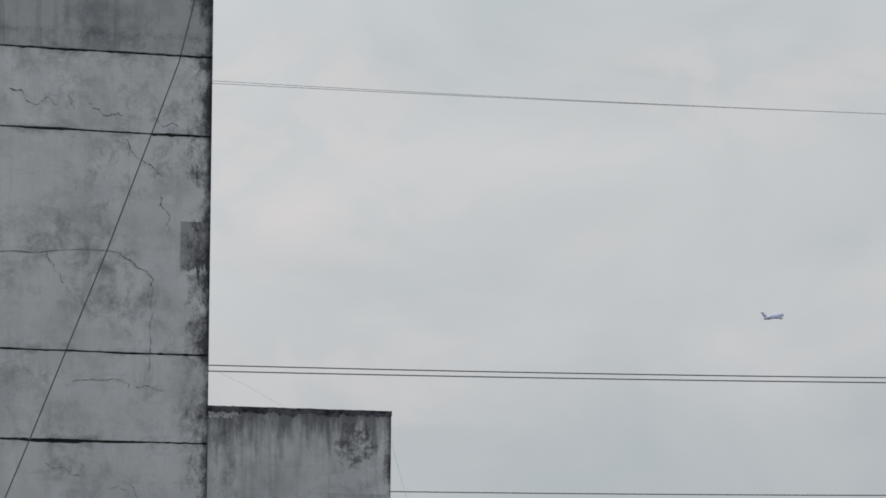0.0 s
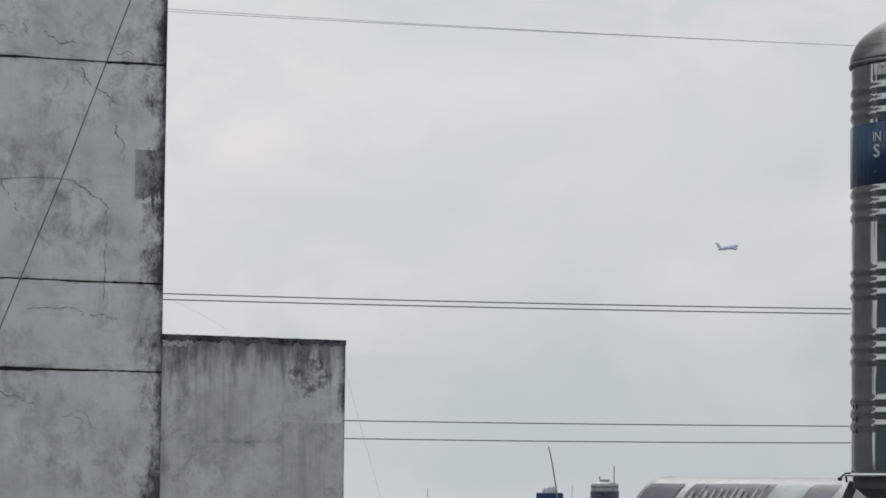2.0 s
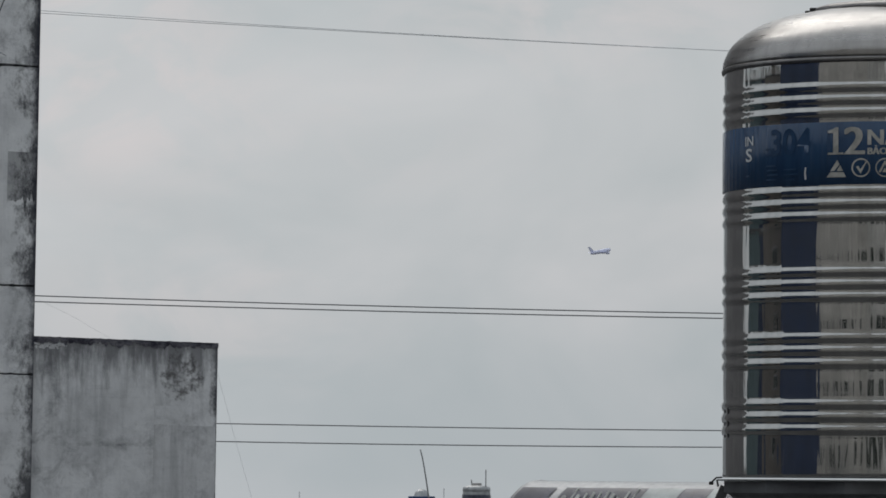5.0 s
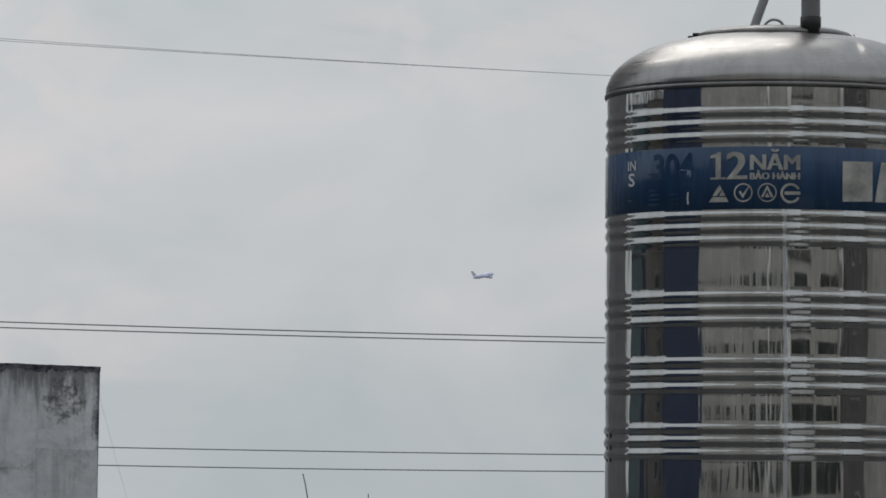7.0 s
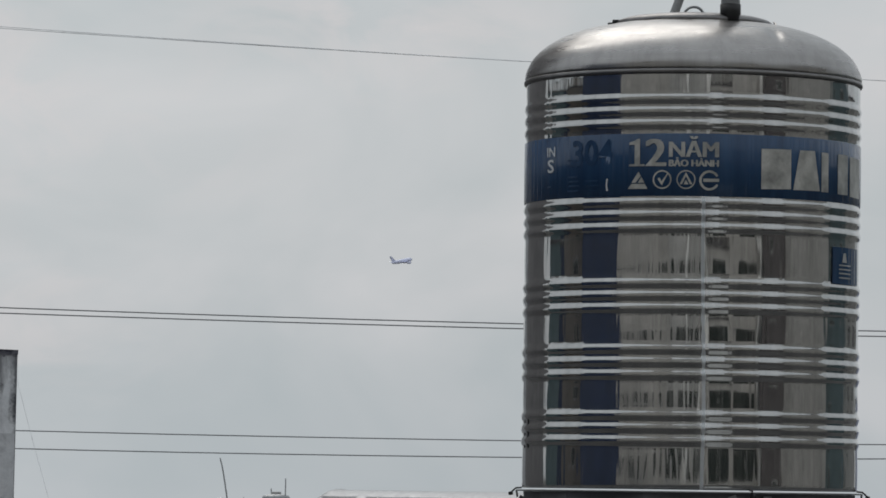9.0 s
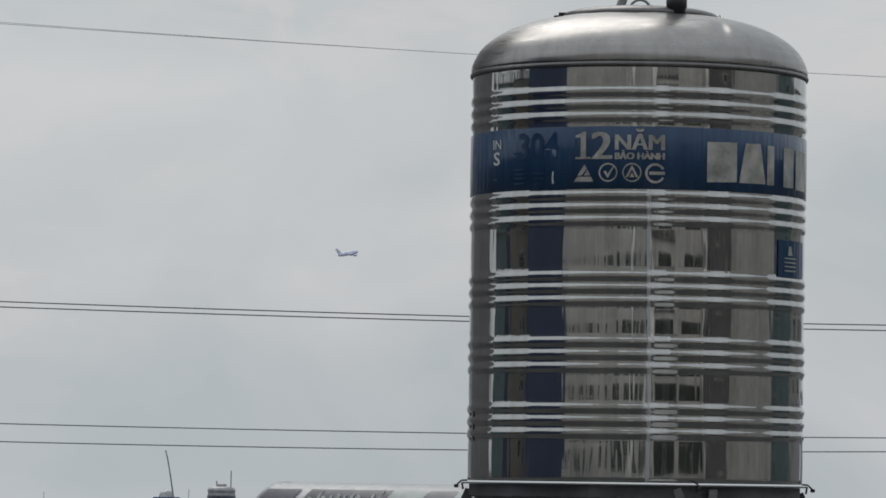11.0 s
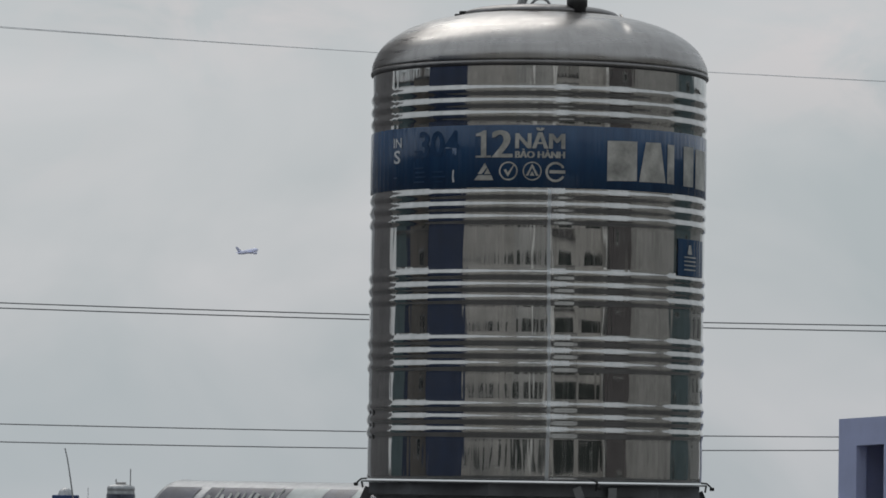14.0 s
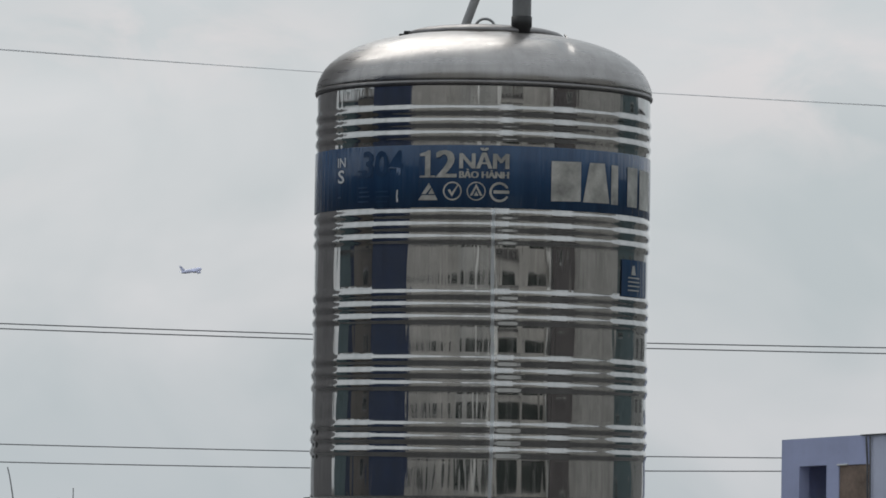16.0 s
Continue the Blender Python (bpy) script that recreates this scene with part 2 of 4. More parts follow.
M_RIM = steel("rolled_steel_lip", 0.35, (0.20, 0.195, 0.195), 0.1)
M_FILM = Mat("blue_label_film", (0.014, 0.034, 0.105), 0.1, 0.0, 0.32)
_n = M_FILM.noise(1.0, 5, 0.6, stretch=(14, 14, 0.8))
M_FILM.color(M_FILM.mix(M_FILM.grey(_n, 0.35, 0.7), (0.020, 0.050, 0.112), (0.034, 0.081, 0.168)))
M_FILM.rough(M_FILM.grey(_n, 0.3, 0.7, 0.09, 0.2))
M_FILM.bump(M_FILM.noise(1.0, 3, 0.5, stretch=(45, 45, 0.8)), 0.5, 0.01)
M_FILM = M_FILM.m
M_PRINT = plain("silver_label_print", (0.44, 0.44, 0.42), 0.4, 0.35, vary=0.42, scale=16, bump=0)
M_PRINT_WHITE = plain("white_label_print", (0.62, 0.64, 0.66), 0.4, 0.0, vary=0.1, scale=14, bump=0)
M_PRINT_DARK = plain("dark_label_print", (0.030, 0.064, 0.130), 0.15, 0.0, vary=0.3, scale=14, bump=0)
M_STAND = plain("blue_grey_painted_steel", (0.115, 0.12, 0.13), 0.5, 0.2, vary=0.3, scale=6)
M_STAND_LIGHT = plain("galvanised_steel", (0.30, 0.31, 0.32), 0.45, 0.7, vary=0.2, scale=8)
M_BLACK = plain("black_rubber", (0.018, 0.018, 0.019), 0.6, vary=0.2, scale=20)
M_PIPE = plain("grey_plastic_pipe", (0.19, 0.195, 0.20), 0.45, vary=0.15, scale=9)
M_PIPE_LIGHT = plain("light_grey_plastic_pipe", (0.33, 0.335, 0.34), 0.5, vary=0.15, scale=9)
M_LIGHTSTONE = plain("pole_concrete", (0.30, 0.29, 0.28), 0.9, vary=0.2, scale=1.0)
M_WIRE = plain("dull_aluminium_wire", (0.13, 0.135, 0.145), 0.7, 0.2, vary=0.1, scale=1, bump=0)
M_WIRE_PALE = plain("weathered_grey_wire", (0.72, 0.73, 0.74), 0.8, 0.0, vary=0.1, scale=1, bump=0)
M_WIRE_THIN = plain("thin_grey_line", (0.58, 0.60, 0.62), 0.8, vary=0.1, scale=1, bump=0)
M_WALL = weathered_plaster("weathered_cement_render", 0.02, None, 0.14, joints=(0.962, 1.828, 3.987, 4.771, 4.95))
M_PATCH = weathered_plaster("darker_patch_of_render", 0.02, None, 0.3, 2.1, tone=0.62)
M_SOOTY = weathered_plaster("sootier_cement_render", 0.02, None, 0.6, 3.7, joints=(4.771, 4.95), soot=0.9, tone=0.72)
M_BLOCK = weathered_plaster("streaked_cement_render", 1.99, 1.36, 0.75, 7.3, (1.60, 1.0), 0.2, drip=0.9, joints=(0.30,), tone=0.95)
M_BLOCK_PALE = weathered_plaster("pale_patch_of_render", 9.0, None, 0.1, 5.3, soot=0.2, tone=0.97)
M_BLOCK_DULL = weathered_plaster("dull_patch_of_render", 9.0, None, 0.35, 1.3, soot=0.5, tone=0.84)
M_CRACK = plain("dirt_in_hair_crack", (0.24, 0.245, 0.265), 0.95, vary=0.5, scale=9, bump=0)
M_MOULD = Mat("mould_on_cement", (0.055, 0.053, 0.07), 0.95, 0.0, 0.2)
_n = M_MOULD.grey(M_MOULD.noise(7.0, 9, 0.78, stretch=(1, 1, 1.6)), 0.40, 0.66)
M_MOULD.color(M_MOULD.mix(_n, (0.030, 0.029, 0.042), (0.21, 0.205, 0.225)))
M_MOULD.bump(_n, 0.4, 0.006)
M_MOULD = M_MOULD.m
M_JOINT = plain("black_dirt_in_joint", (0.03, 0.031, 0.034), 0.95, vary=0.5, scale=5)
M_LILAC = plain("lilac_blue_paint", (0.44, 0.485, 0.71), 0.75, vary=0.12, scale=1.5)
M_LILAC_PALE = plain("pale_lilac_paint", (0.58, 0.615, 0.76), 0.75, vary=0.12, scale=1.5)
M_DARKROOM = plain("dark_interior", (0.03, 0.032, 0.045), 0.9, vary=0.3)
M_BOARD = plain("stained_brown_board", (0.24, 0.18, 0.145), 0.8, vary=0.45, scale=5)
M_ROOF = plain("dark_stained_roof_screed", (0.07, 0.069, 0.07), 0.95, vary=0.45, scale=0.8, bump=0.4)
M_GROUND = plain("dusty_street_and_earth", (0.085, 0.083, 0.08), 0.95, vary=0.35, scale=0.06, bump=0.2)
M_BEIGE = stained_paint("beige_wall_paint", (0.59, 0.575, 0.545))
M_BROWN = plain("brown_wall_paint", (0.27, 0.235, 0.205), 0.85, vary=0.2, scale=0.7)
M_COOL = stained_paint("stained_cream_wall_paint", (0.56, 0.56, 0.545), 4.0)
M_TEAL = plain("grey_green_wall_paint", (0.15, 0.215, 0.23), 0.85, vary=0.2, scale=0.7)
M_NAVY = plain("navy_sheet_cladding", (0.016, 0.040, 0.115), 0.6, vary=0.3, scale=0.7)
M_DUN = plain("grey_brown_render", (0.30, 0.283, 0.283), 0.9, vary=0.25, scale=0.6)
M_PLUM = plain("dull_plum_label", (0.046, 0.052, 0.080), 0.3, vary=0.5, scale=7)
M_PALE = plain("pale_green_label", (0.33, 0.37, 0.375), 0.35, vary=0.35, scale=6)
M_UMBER = plain("dark_brown_cladding", (0.095, 0.084, 0.085), 0.8, vary=0.3, scale=0.7)
M_SHEET = plain("weathered_white_sheet", (0.50, 0.505, 0.50), 0.7, vary=0.3, scale=3)
M_WHITE = plain("white_painted_trim", (0.82, 0.82, 0.80), 0.6, vary=0.08, scale=2)
M_GLASS = Mat("dark_window_glass", (0.014, 0.022, 0.018), 0.12, 0.0, 0.4).m
# Haze is put into both airliner paints as a pale, bluish colour.
M_PLANE = plain("haze_paled_airliner_paint", (0.60, 0.62, 0.78), 0.5, vary=0.06, scale=0.2, bump=0)
M_PLANE_DARK = plain("haze_paled_blue_tail_paint", (0.55, 0.57, 0.72), 0.5, vary=0.06, scale=0.2, bump=0)


# ---- mesh helpers ----
def part(name, bm, material, parent=None, label="", smooth=False):
    """Links a bmesh as one mesh object, under a thing or a part where one is given."""
    me = bpy.data.meshes.new(name)
    bm.normal_update()
    bm.to_mesh(me)
    bm.free()
    me.materials.append(material)
    if smooth:
        me.shade_smooth()
    ob = new(name, me)
    if parent:
        ob.parent = parent
    return tagged(ob, label)


def thing(name, place, label, category, group="", kind="", turn=0.0):
    ob = new(name)
    ob.empty_display_size = 0.2
    ob.matrix_basis = pose(*place, 0, 0, turn)
    return tagged(ob, label, category, group, kind)


def box(bm, lo, hi, bevel=0.0):
    m = Matrix.LocRotScale([(a + b) / 2 for a, b in zip(lo, hi)], None, [abs(b - a) for a, b in zip(lo, hi)])
    made = bmesh.ops.create_cube(bm, size=1, matrix=m)
    if bevel:
        edges = list({e for v in made["verts"] for e in v.link_edges})
        bmesh.ops.bevel(bm, geom=edges, offset=bevel, segments=2, affect="EDGES", profile=0.5)
    return bm


def boxed(lo, hi, bevel=0.0):
    return box(bmesh.new(), lo, hi, bevel)


def tube(bm, points, radius, sides=8, taper=None):
    """A round bar along points."""
    pts = [Vector(p) for p in points]
    rings = []
    side = None
    for i, p in enumerate(pts):
        d = (pts[min(i + 1, len(pts) - 1)] - pts[max(i - 1, 0)]).normalized()
        if side is None:
            side = d.orthogonal().normalized()
        side = (side - d * side.dot(d)).normalized()
        up = d.cross(side)
        r = radius if taper is None else radius + (taper - radius) * i / (len(pts) - 1)
        rings.append([bm.verts.new(p + r * (math.cos(2 * math.pi * k / sides) * side + math.sin(2 * math.pi * k / sides) * up)) for k in range(sides)])
    for a, b in zip(rings, rings[1:]):
        for k in range(sides):
            bm.faces.new((a[k], a[(k + 1) % sides], b[(k + 1) % sides], b[k]))
    bm.faces.new(rings[0][::-1])
    bm.faces.new(rings[-1])
    return bm


def lathe(bm, profile, sides=96, start=0.0, end=360.0):
    """Turns (radius, height) pairs about z; angles in degrees, 0 towards -y, positive to +x."""
    full = abs(end - start) >= 359.9
    count = sides if full else sides + 1
    rings = []
    for r, h in profile:
        ring = []
        for k in range(count):
            a = radians(start + (end - start) * k / sides)
            ring.append(bm.verts.new((r * math.sin(a), -r * math.cos(a), h)))
        rings.append(ring)
    for a, b in zip(rings, rings[1:]):
        for k in range(count if full else sides):
            j = (k + 1) % count
            bm.faces.new((a[k], a[j], b[j], b[k]))
    return bm


def shaped(bm, func):
    for v in bm.verts:
        v.co = func(v.co)
    return bm


# ---- ground ----
bm = bmesh.new()
radii = [20, 60, 120, 200, 300, 420, 600, 850, 1200, 1700, 2400, 3400, 4800]
lathe(bm, [(0.0, 0.0)] + [(r, -0.0125 * max(0.0, r - 200) ** 2 / (max(0.0, r - 200) + 120)) for r in radii], 64)
tagged(part("ground", bm, M_GROUND), "dusty ground of the town, falling away far below the roofs", "ground", kind="structure")


# ---- the tall rendered wall ----
CORNER = Vector((-5.107, 44.987, Z))
ALONG = Vector((-0.898, -0.440, 0.0)).normalized()   # leftwards along the wall, towards the eye
INTO = Vector((-ALONG.y, ALONG.x, 0.0)) * -1.0       # into the house
if INTO.y < 0:
    INTO = -INTO
WALL_LONG = 5.0


def tall_house():
    """The old house: its render is laid in bands between dirty joints and leans a little."""
    root = new("tall_house")
    m = Matrix((( -ALONG.x, INTO.x, 0, CORNER.x), (-ALONG.y, INTO.y, 0, CORNER.y), (0, 0, 1, CORNER.z), (0, 0, 0, 1)))
    root.matrix_basis = m
    tagged(root, "tall old house with bare cement render, cracked and black with mould", "house")
    # local x: minus to the left along the wall; y into the house; z over the eye's height
    lean = lambda p: Vector((p.x + 0.0091 * (p.z - 0.4), p.y, p.z - 0.0175 * p.x))
    # heights of the joints at the corner
    joints = [-12.0, -5.1, -4.2, -2.2, -1.35, 0.962, 1.828, 3.987, 4.771, 6.9, 7.7, 9.9, 10.7, 13.0, 13.8, 16.0, 16.8, 19.0, 24.0]
    core = boxed((-WALL_LONG, 0.03, -12.0), (0.011, 9.0, 24.0))
    part("wall", shaped(core, lean), M_JOINT, root)
    rng = random.Random(4)
    for lo, hi in zip(joints, joints[1:]):
        a, b = lo + 0.003, hi - 0.004
        bm = bmesh.new()
        n = 240
        rows = []
        wob = rng.uniform(0, 50)
        for k in range(n + 1):
            x = -WALL_LONG * (k / n) ** 1.6
            ja = 0.020 * max(0.0, noise.noise((x * 1.6, wob, 0))) + 0.007 * abs(noise.noise((x * 11, wob, 3))) + 0.012 * max(0.0, noise.noise((x * 19, wob, 5)) - 0.12)
            jb = -0.030 * max(0.0, noise.noise((x * 1.6, wob + 9, 0))) - 0.009 * abs(noise.noise((x * 11, wob, 7))) - 0.018 * max(0.0, noise.noise((x * (5 + wob / 8), wob, 8)) - 0.12)
            rows.append([bm.verts.new((x, y, z)) for y, z in ((0.03, a + ja), (0.0, a + ja + 0.004), (0.0, b + jb - 0.004), (0.03, b + jb))])
        for p, q in zip(rows, rows[1:]):
            for i in range(3):
                bm.faces.new((p[i], p[i + 1], q[i + 1], q[i]))
        bm.faces.new(rows[0])
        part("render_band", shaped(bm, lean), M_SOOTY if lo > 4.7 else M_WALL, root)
    # wandering cracks: start, end, width, sway
    cracks = [((-2.09, 4.357), (-1.59, 4.214), 0.010, 0.05), ((-1.50, 4.318), (-1.41, 4.18), 0.008, 0.02), ((-1.28, 4.259), (-1.14, 4.156), 0.011, 0.02),
              ((-1.14, 4.156), (-0.92, 4.145), 0.012, 0.03), ((-0.89, 3.925), (-0.69, 3.685), 0.013, 0.03), ((-0.69, 3.685), (-0.51, 3.566), 0.011, 0.03),
              ((-0.53, 3.376), (-0.42, 3.187), 0.012, 0.02), ((-0.42, 3.187), (-0.44, 3.03), 0.010, 0.02), ((-2.6, 2.79), (-0.95, 2.808), 0.008, 0.02),
              ((-0.95, 2.808), (-0.65, 2.637), 0.012, 0.02), ((-0.65, 2.637), (-0.59, 2.485), 0.012, 0.02), ((-0.59, 2.485), (-0.61, 2.15), 0.007, 0.02),
              ((-0.61, 2.15), (-0.62, 1.65), 0.007, 0.01), ((-1.67, 2.788), (-1.49, 2.477), 0.007, 0.04), ((-0.61, 4.14), (-0.35, 4.081), 0.008, 0.02),
              ((-1.40, 1.539), (-0.90, 1.555), 0.008, 0.02), ((-0.90, 1.555), (-0.84, 1.485), 0.012, 0.01), ((-0.75, 1.505), (-0.47, 1.458), 0.008, 0.02),
              ((-1.67, 0.73), (-1.31, 0.613), 0.010, 0.03), ((-0.81, 0.554), (-0.65, 0.375), 0.008, 0.03), ((-1.02, 0.50), (-0.80, 0.44), 0.007, 0.03)]
    for i, (p, q, wide, sway) in enumerate(cracks):
        bm = bmesh.new()
        n, last = 40, None
        for k in range(n + 1):
            f = k / n
            d = 2.2 * max(sway, 0.025) * math.sin(math.pi * f) ** 0.5 * (noise.noise((f * 2.5, i * 7.3, 0.4)) + 0.40 * noise.noise((f * 6, i * 7.3, 4.1)) + 0.06 * noise.noise((f * 17, i * 7.3, 8.2)))
            steep = abs(q[1] - p[1]) > abs(q[0] - p[0])
            x, z = p[0] + (q[0] - p[0]) * f + (d if steep else 0.2 * d), p[1] + (q[1] - p[1]) * f + (0.2 * d if steep else d)
            w = 1.9 * wide * (0.25 + 0.75 * abs(noise.noise((f * 6, i * 3.0, 9))) * 1.6) * 0.5
            cur = [bm.verts.new((x - (w if steep else 0), -0.003, z - (0 if steep else w))), bm.verts.new((x + (w if steep else 0), -0.003, z + (0 if steep else w)))]
            if last:
                bm.faces.new((last[0], cur[0], cur[1], last[1]))
            last = cur
        part("crack", shaped(bm, lean), M_CRACK, root)
    bm = bmesh.new()
    edge = [(-0.31, 3.14), (-0.01, 3.14)] + [(-0.01 - 0.30 * k / 30, 2.66 + 0.17 * noise.noise((k * 0.31, 2, 6)) + 0.05 * noise.noise((k * 1.3, 5, 6))) for k in range(31)]
    bm.faces.new([bm.verts.new((x, -0.003, z)) for x, z in edge])
    part("patched_render", shaped(bm, lean), M_PATCH, root, "darker squared patch of render")
    return root


tall_house()


def brown_neighbour():
    """The next house in the row, out of sight but for its mirror image on the tank."""
    root = new("town_house")
    root.matrix_basis = Matrix(((-ALONG.x, INTO.x, 0, CORNER.x), (-ALONG.y, INTO.y, 0, CORNER.y), (0, 0, 1, CORNER.z), (0, 0, 0, 1)))
    tagged(root, "tall bare grey-brown rendered house in the row", "house")
    part("wall", boxed((-23.1, 0.0, -12), (-5.15, 9, 24)), M_DUN, root)
    part("parapet", boxed((-23.15, -0.05, 24), (-5.1, 9, 24.3)), M_ROOF, root)


brown_neighbour()


def lower_block():
    """The lower house wall that butts against the tall one."""
    root = new("lower_house")
    m = Matrix(((-ALONG.x, INTO.x, 0, CORNER.x), (-ALONG.y, INTO.y, 0, CORNER.y), (0, 0, 1, CORNER.z), (0, 0, 0, 1)))
    root.matrix_basis = m
    tagged(root, "lower house wall of grey cement render with dark rain streaks", "house")
    lean = lambda p: Vector((p.x + 0.0091 * (p.z - 0.4), p.y, p.z - 0.0175 * p.x))
    bm = bmesh.new()
    n = 60
    rows = []
    for k in range(n + 1):
        x = 0.004 + 1.962 * k / n
        top = 1.338 + 0.010 * noise.noise((x * 6, 3, 1)) + 0.005 * noise.noise((x * 25, 1, 1))
        rows.append([bm.verts.new((x, y, z)) for y, z in ((0.06, -12.0), (0.06, top - 0.010), (0.075, top), (6.0, top), (6.0, -12.0))])
    for p, q in zip(rows, rows[1:]):
        for i in range(4):
            bm.faces.new((p[i], q[i], q[i + 1], p[i + 1]))
    bm.faces.new(rows[0][::-1])
    bm.faces.new(rows[-1])
    part("wall", shaped(bm, lean), M_BLOCK, root)
    cope = bmesh.new()
    rows, n = [], 160
    for k in range(n + 1):
        x = 0.006 + 1.964 * k / n
        d = 0.016 * noise.noise((x * 5, 8, 1)) + 0.016 * noise.noise((x * 19, 8, 1)) + 0.014 * noise.noise((x * 47, 2, 1))
        rows.append([cope.verts.new((x, y, z)) for y, z in ((0.054, 1.286 + 1.9 * d), (0.052, 1.343 + d / 5), (0.5, 1.343), (0.5, 1.290))])
    for p, q in zip(rows, rows[1:]):
        for i in range(4):
            j = (i + 1) % 4
            cope.faces.new((p[i], q[i], q[j], p[j]))
    cope.faces.new(rows[0][::-1])
    cope.faces.new(rows[-1])
    part("coping", shaped(cope, lean), M_MOULD, root, "coping blackened by mould")
    part("patched_render", shaped(boxed((1.30, 0.0555, 0.515), (1.70, 0.07, 0.70)), lean), M_BLOCK_PALE, root, "paler squared patch of render")
    part("patched_render", shaped(boxed((1.30, 0.0565, -3.0), (1.955, 0.07, 0.511)), lean), M_BLOCK_DULL, root, "duller squared patch of render")
    spall = bmesh.new()
    rng = random.Random(8)
    for k in range(26):
        x, zz = 0.03 + 0.012 * k + rng.uniform(0, 0.01), 1.262 + rng.uniform(-0.03, 0.018)
        w, h = rng.uniform(0.012, 0.04), rng.uniform(0.008, 0.02)
        ring = [spall.verts.new((x + w * math.cos(a) * rng.uniform(0.6, 1.1), 0.0555, zz + h * math.sin(a) * rng.uniform(0.6, 1.1))) for a in [k * math.pi / 4 for k in range(8)]]
        spall.faces.new(ring[::-1])
    part("spalled_edge", shaped(spall, lean), M_BLOCK_PALE, root, "pale broken render under the coping")
    return root


lower_block()

# ---- the water tank on its stand ----
TANK = Vector((1.175, 16.1, Z))
R = 0.585
RIBS = [(0.1447, 0.274), (0.3675, 0.499), (0.594, 0.7216), (0.866, 0.994), (1.2185, 1.348)]   # heights of the rib groups


def tank_profile():
    """Radius over height of the polished shell: five groups of three ribs and slightly barrelled bands between."""
    out = [(R - 0.004, 0.002), (R, 0.008)]
    last = 0.008
    for lo, hi in RIBS:
        flat = lo - last
        if flat > 0.03:
            for k in range(1, 12):
                f = k / 12
                out.append((R + 0.0011 * (1 - (2 * f - 1) ** 2) * min(1.0, flat / 0.09), last + flat * f))
        pitch = (hi - lo) / 3
        for g in range(3):
            for k in range(14):
                f = k / 14
                out.append((R + 0.0056 * (0.5 - 0.5 * math.cos(2 * math.pi * f)) ** 0.9, lo + pitch * (g + f)))
        last = hi
    out.append((R, last))
    for k in range(1, 12):
        f = k / 12
        out.append((R + 0.0009 * (1 - (2 * f - 1) ** 2), last + (1.422 - last) * f))
    out.append((R, 1.422))
    return out


def on_shell(x, z, lift=0.004):
    """From the plane of the label (metres round the shell from its front, height) onto the shell."""
    a = x / R
    r = R + lift
    return Vector((r * math.sin(a), -r * math.cos(a), z))


def wrap(bm, step=0.03, lift=0.004):
    """Bends a flat mesh in x and z round the shell."""
    xs = [v.co.x for v in bm.verts]
    x = min(xs) + step
    while x < max(xs):
        geom = bm.verts[:] + bm.edges[:] + bm.faces[:]
        bmesh.ops.bisect_plane(bm, geom=geom, plane_co=(x, 0, 0), plane_no=(1, 0, 0))
        x += step
    return shaped(bm, lambda p: on_shell(p.x, p.z, lift + p.y))


def letters(text, x0, x1, z0, z1, weight=0.0):
    """Built-in lettering fitted into a box of the label, as a flat mesh in x and z."""
    cu = bpy.data.curves.new("letters", "FONT")
    cu.body, cu.offset, cu.resolution_u = text, weight, 3
    ob = bpy.data.objects.new("letters", cu)
    scene.collection.objects.link(ob)
    bpy.context.view_layer.update()
    me = ob.evaluated_get(bpy.context.evaluated_depsgraph_get()).to_mesh()
    bm = bmesh.new()
    bm.from_mesh(me)
    bpy.data.objects.remove(ob)
    xs, ys = [v.co.x for v in bm.verts], [v.co.y for v in bm.verts]
    if not xs:
        return bm
    sx, sy = (x1 - x0) / (max(xs) - min(xs)), (z1 - z0) / (max(ys) - min(ys))
    ax, ay = min(xs), min(ys)
    shaped(bm, lambda p: Vector((x0 + (p.x - ax) * sx, 0, z0 + (p.y - ay) * sy)))
    return bm


def round_x(px):
    """Metres round the shell for a place across its width, in units of the radius."""
    return R * math.asin(max(-1.0, min(1.0, px)))


def U(x):
    return round_x((x - 949.0) / 296.0)


def H(y):
    return (853.0 - y) * 0.001904


def ring_shape(bm, cx, cz, r, w, a0=0, a1=360, n=28):
    prev = None
    for k in range(n + 1):
        a = radians(a0 + (a1 - a0) * k / n)
        cur = [bm.verts.new((cx + q * math.cos(a), 0, cz + q * math.sin(a))) for q in (r, r - w)]
        if prev:
            bm.faces.new((prev[0], prev[1], cur[1], cur[0]))
        prev = cur
    return bm


def poly(bm, *pts):
    bm.faces.new([bm.verts.new((x, 0, z)) for x, z in pts])
    return bm


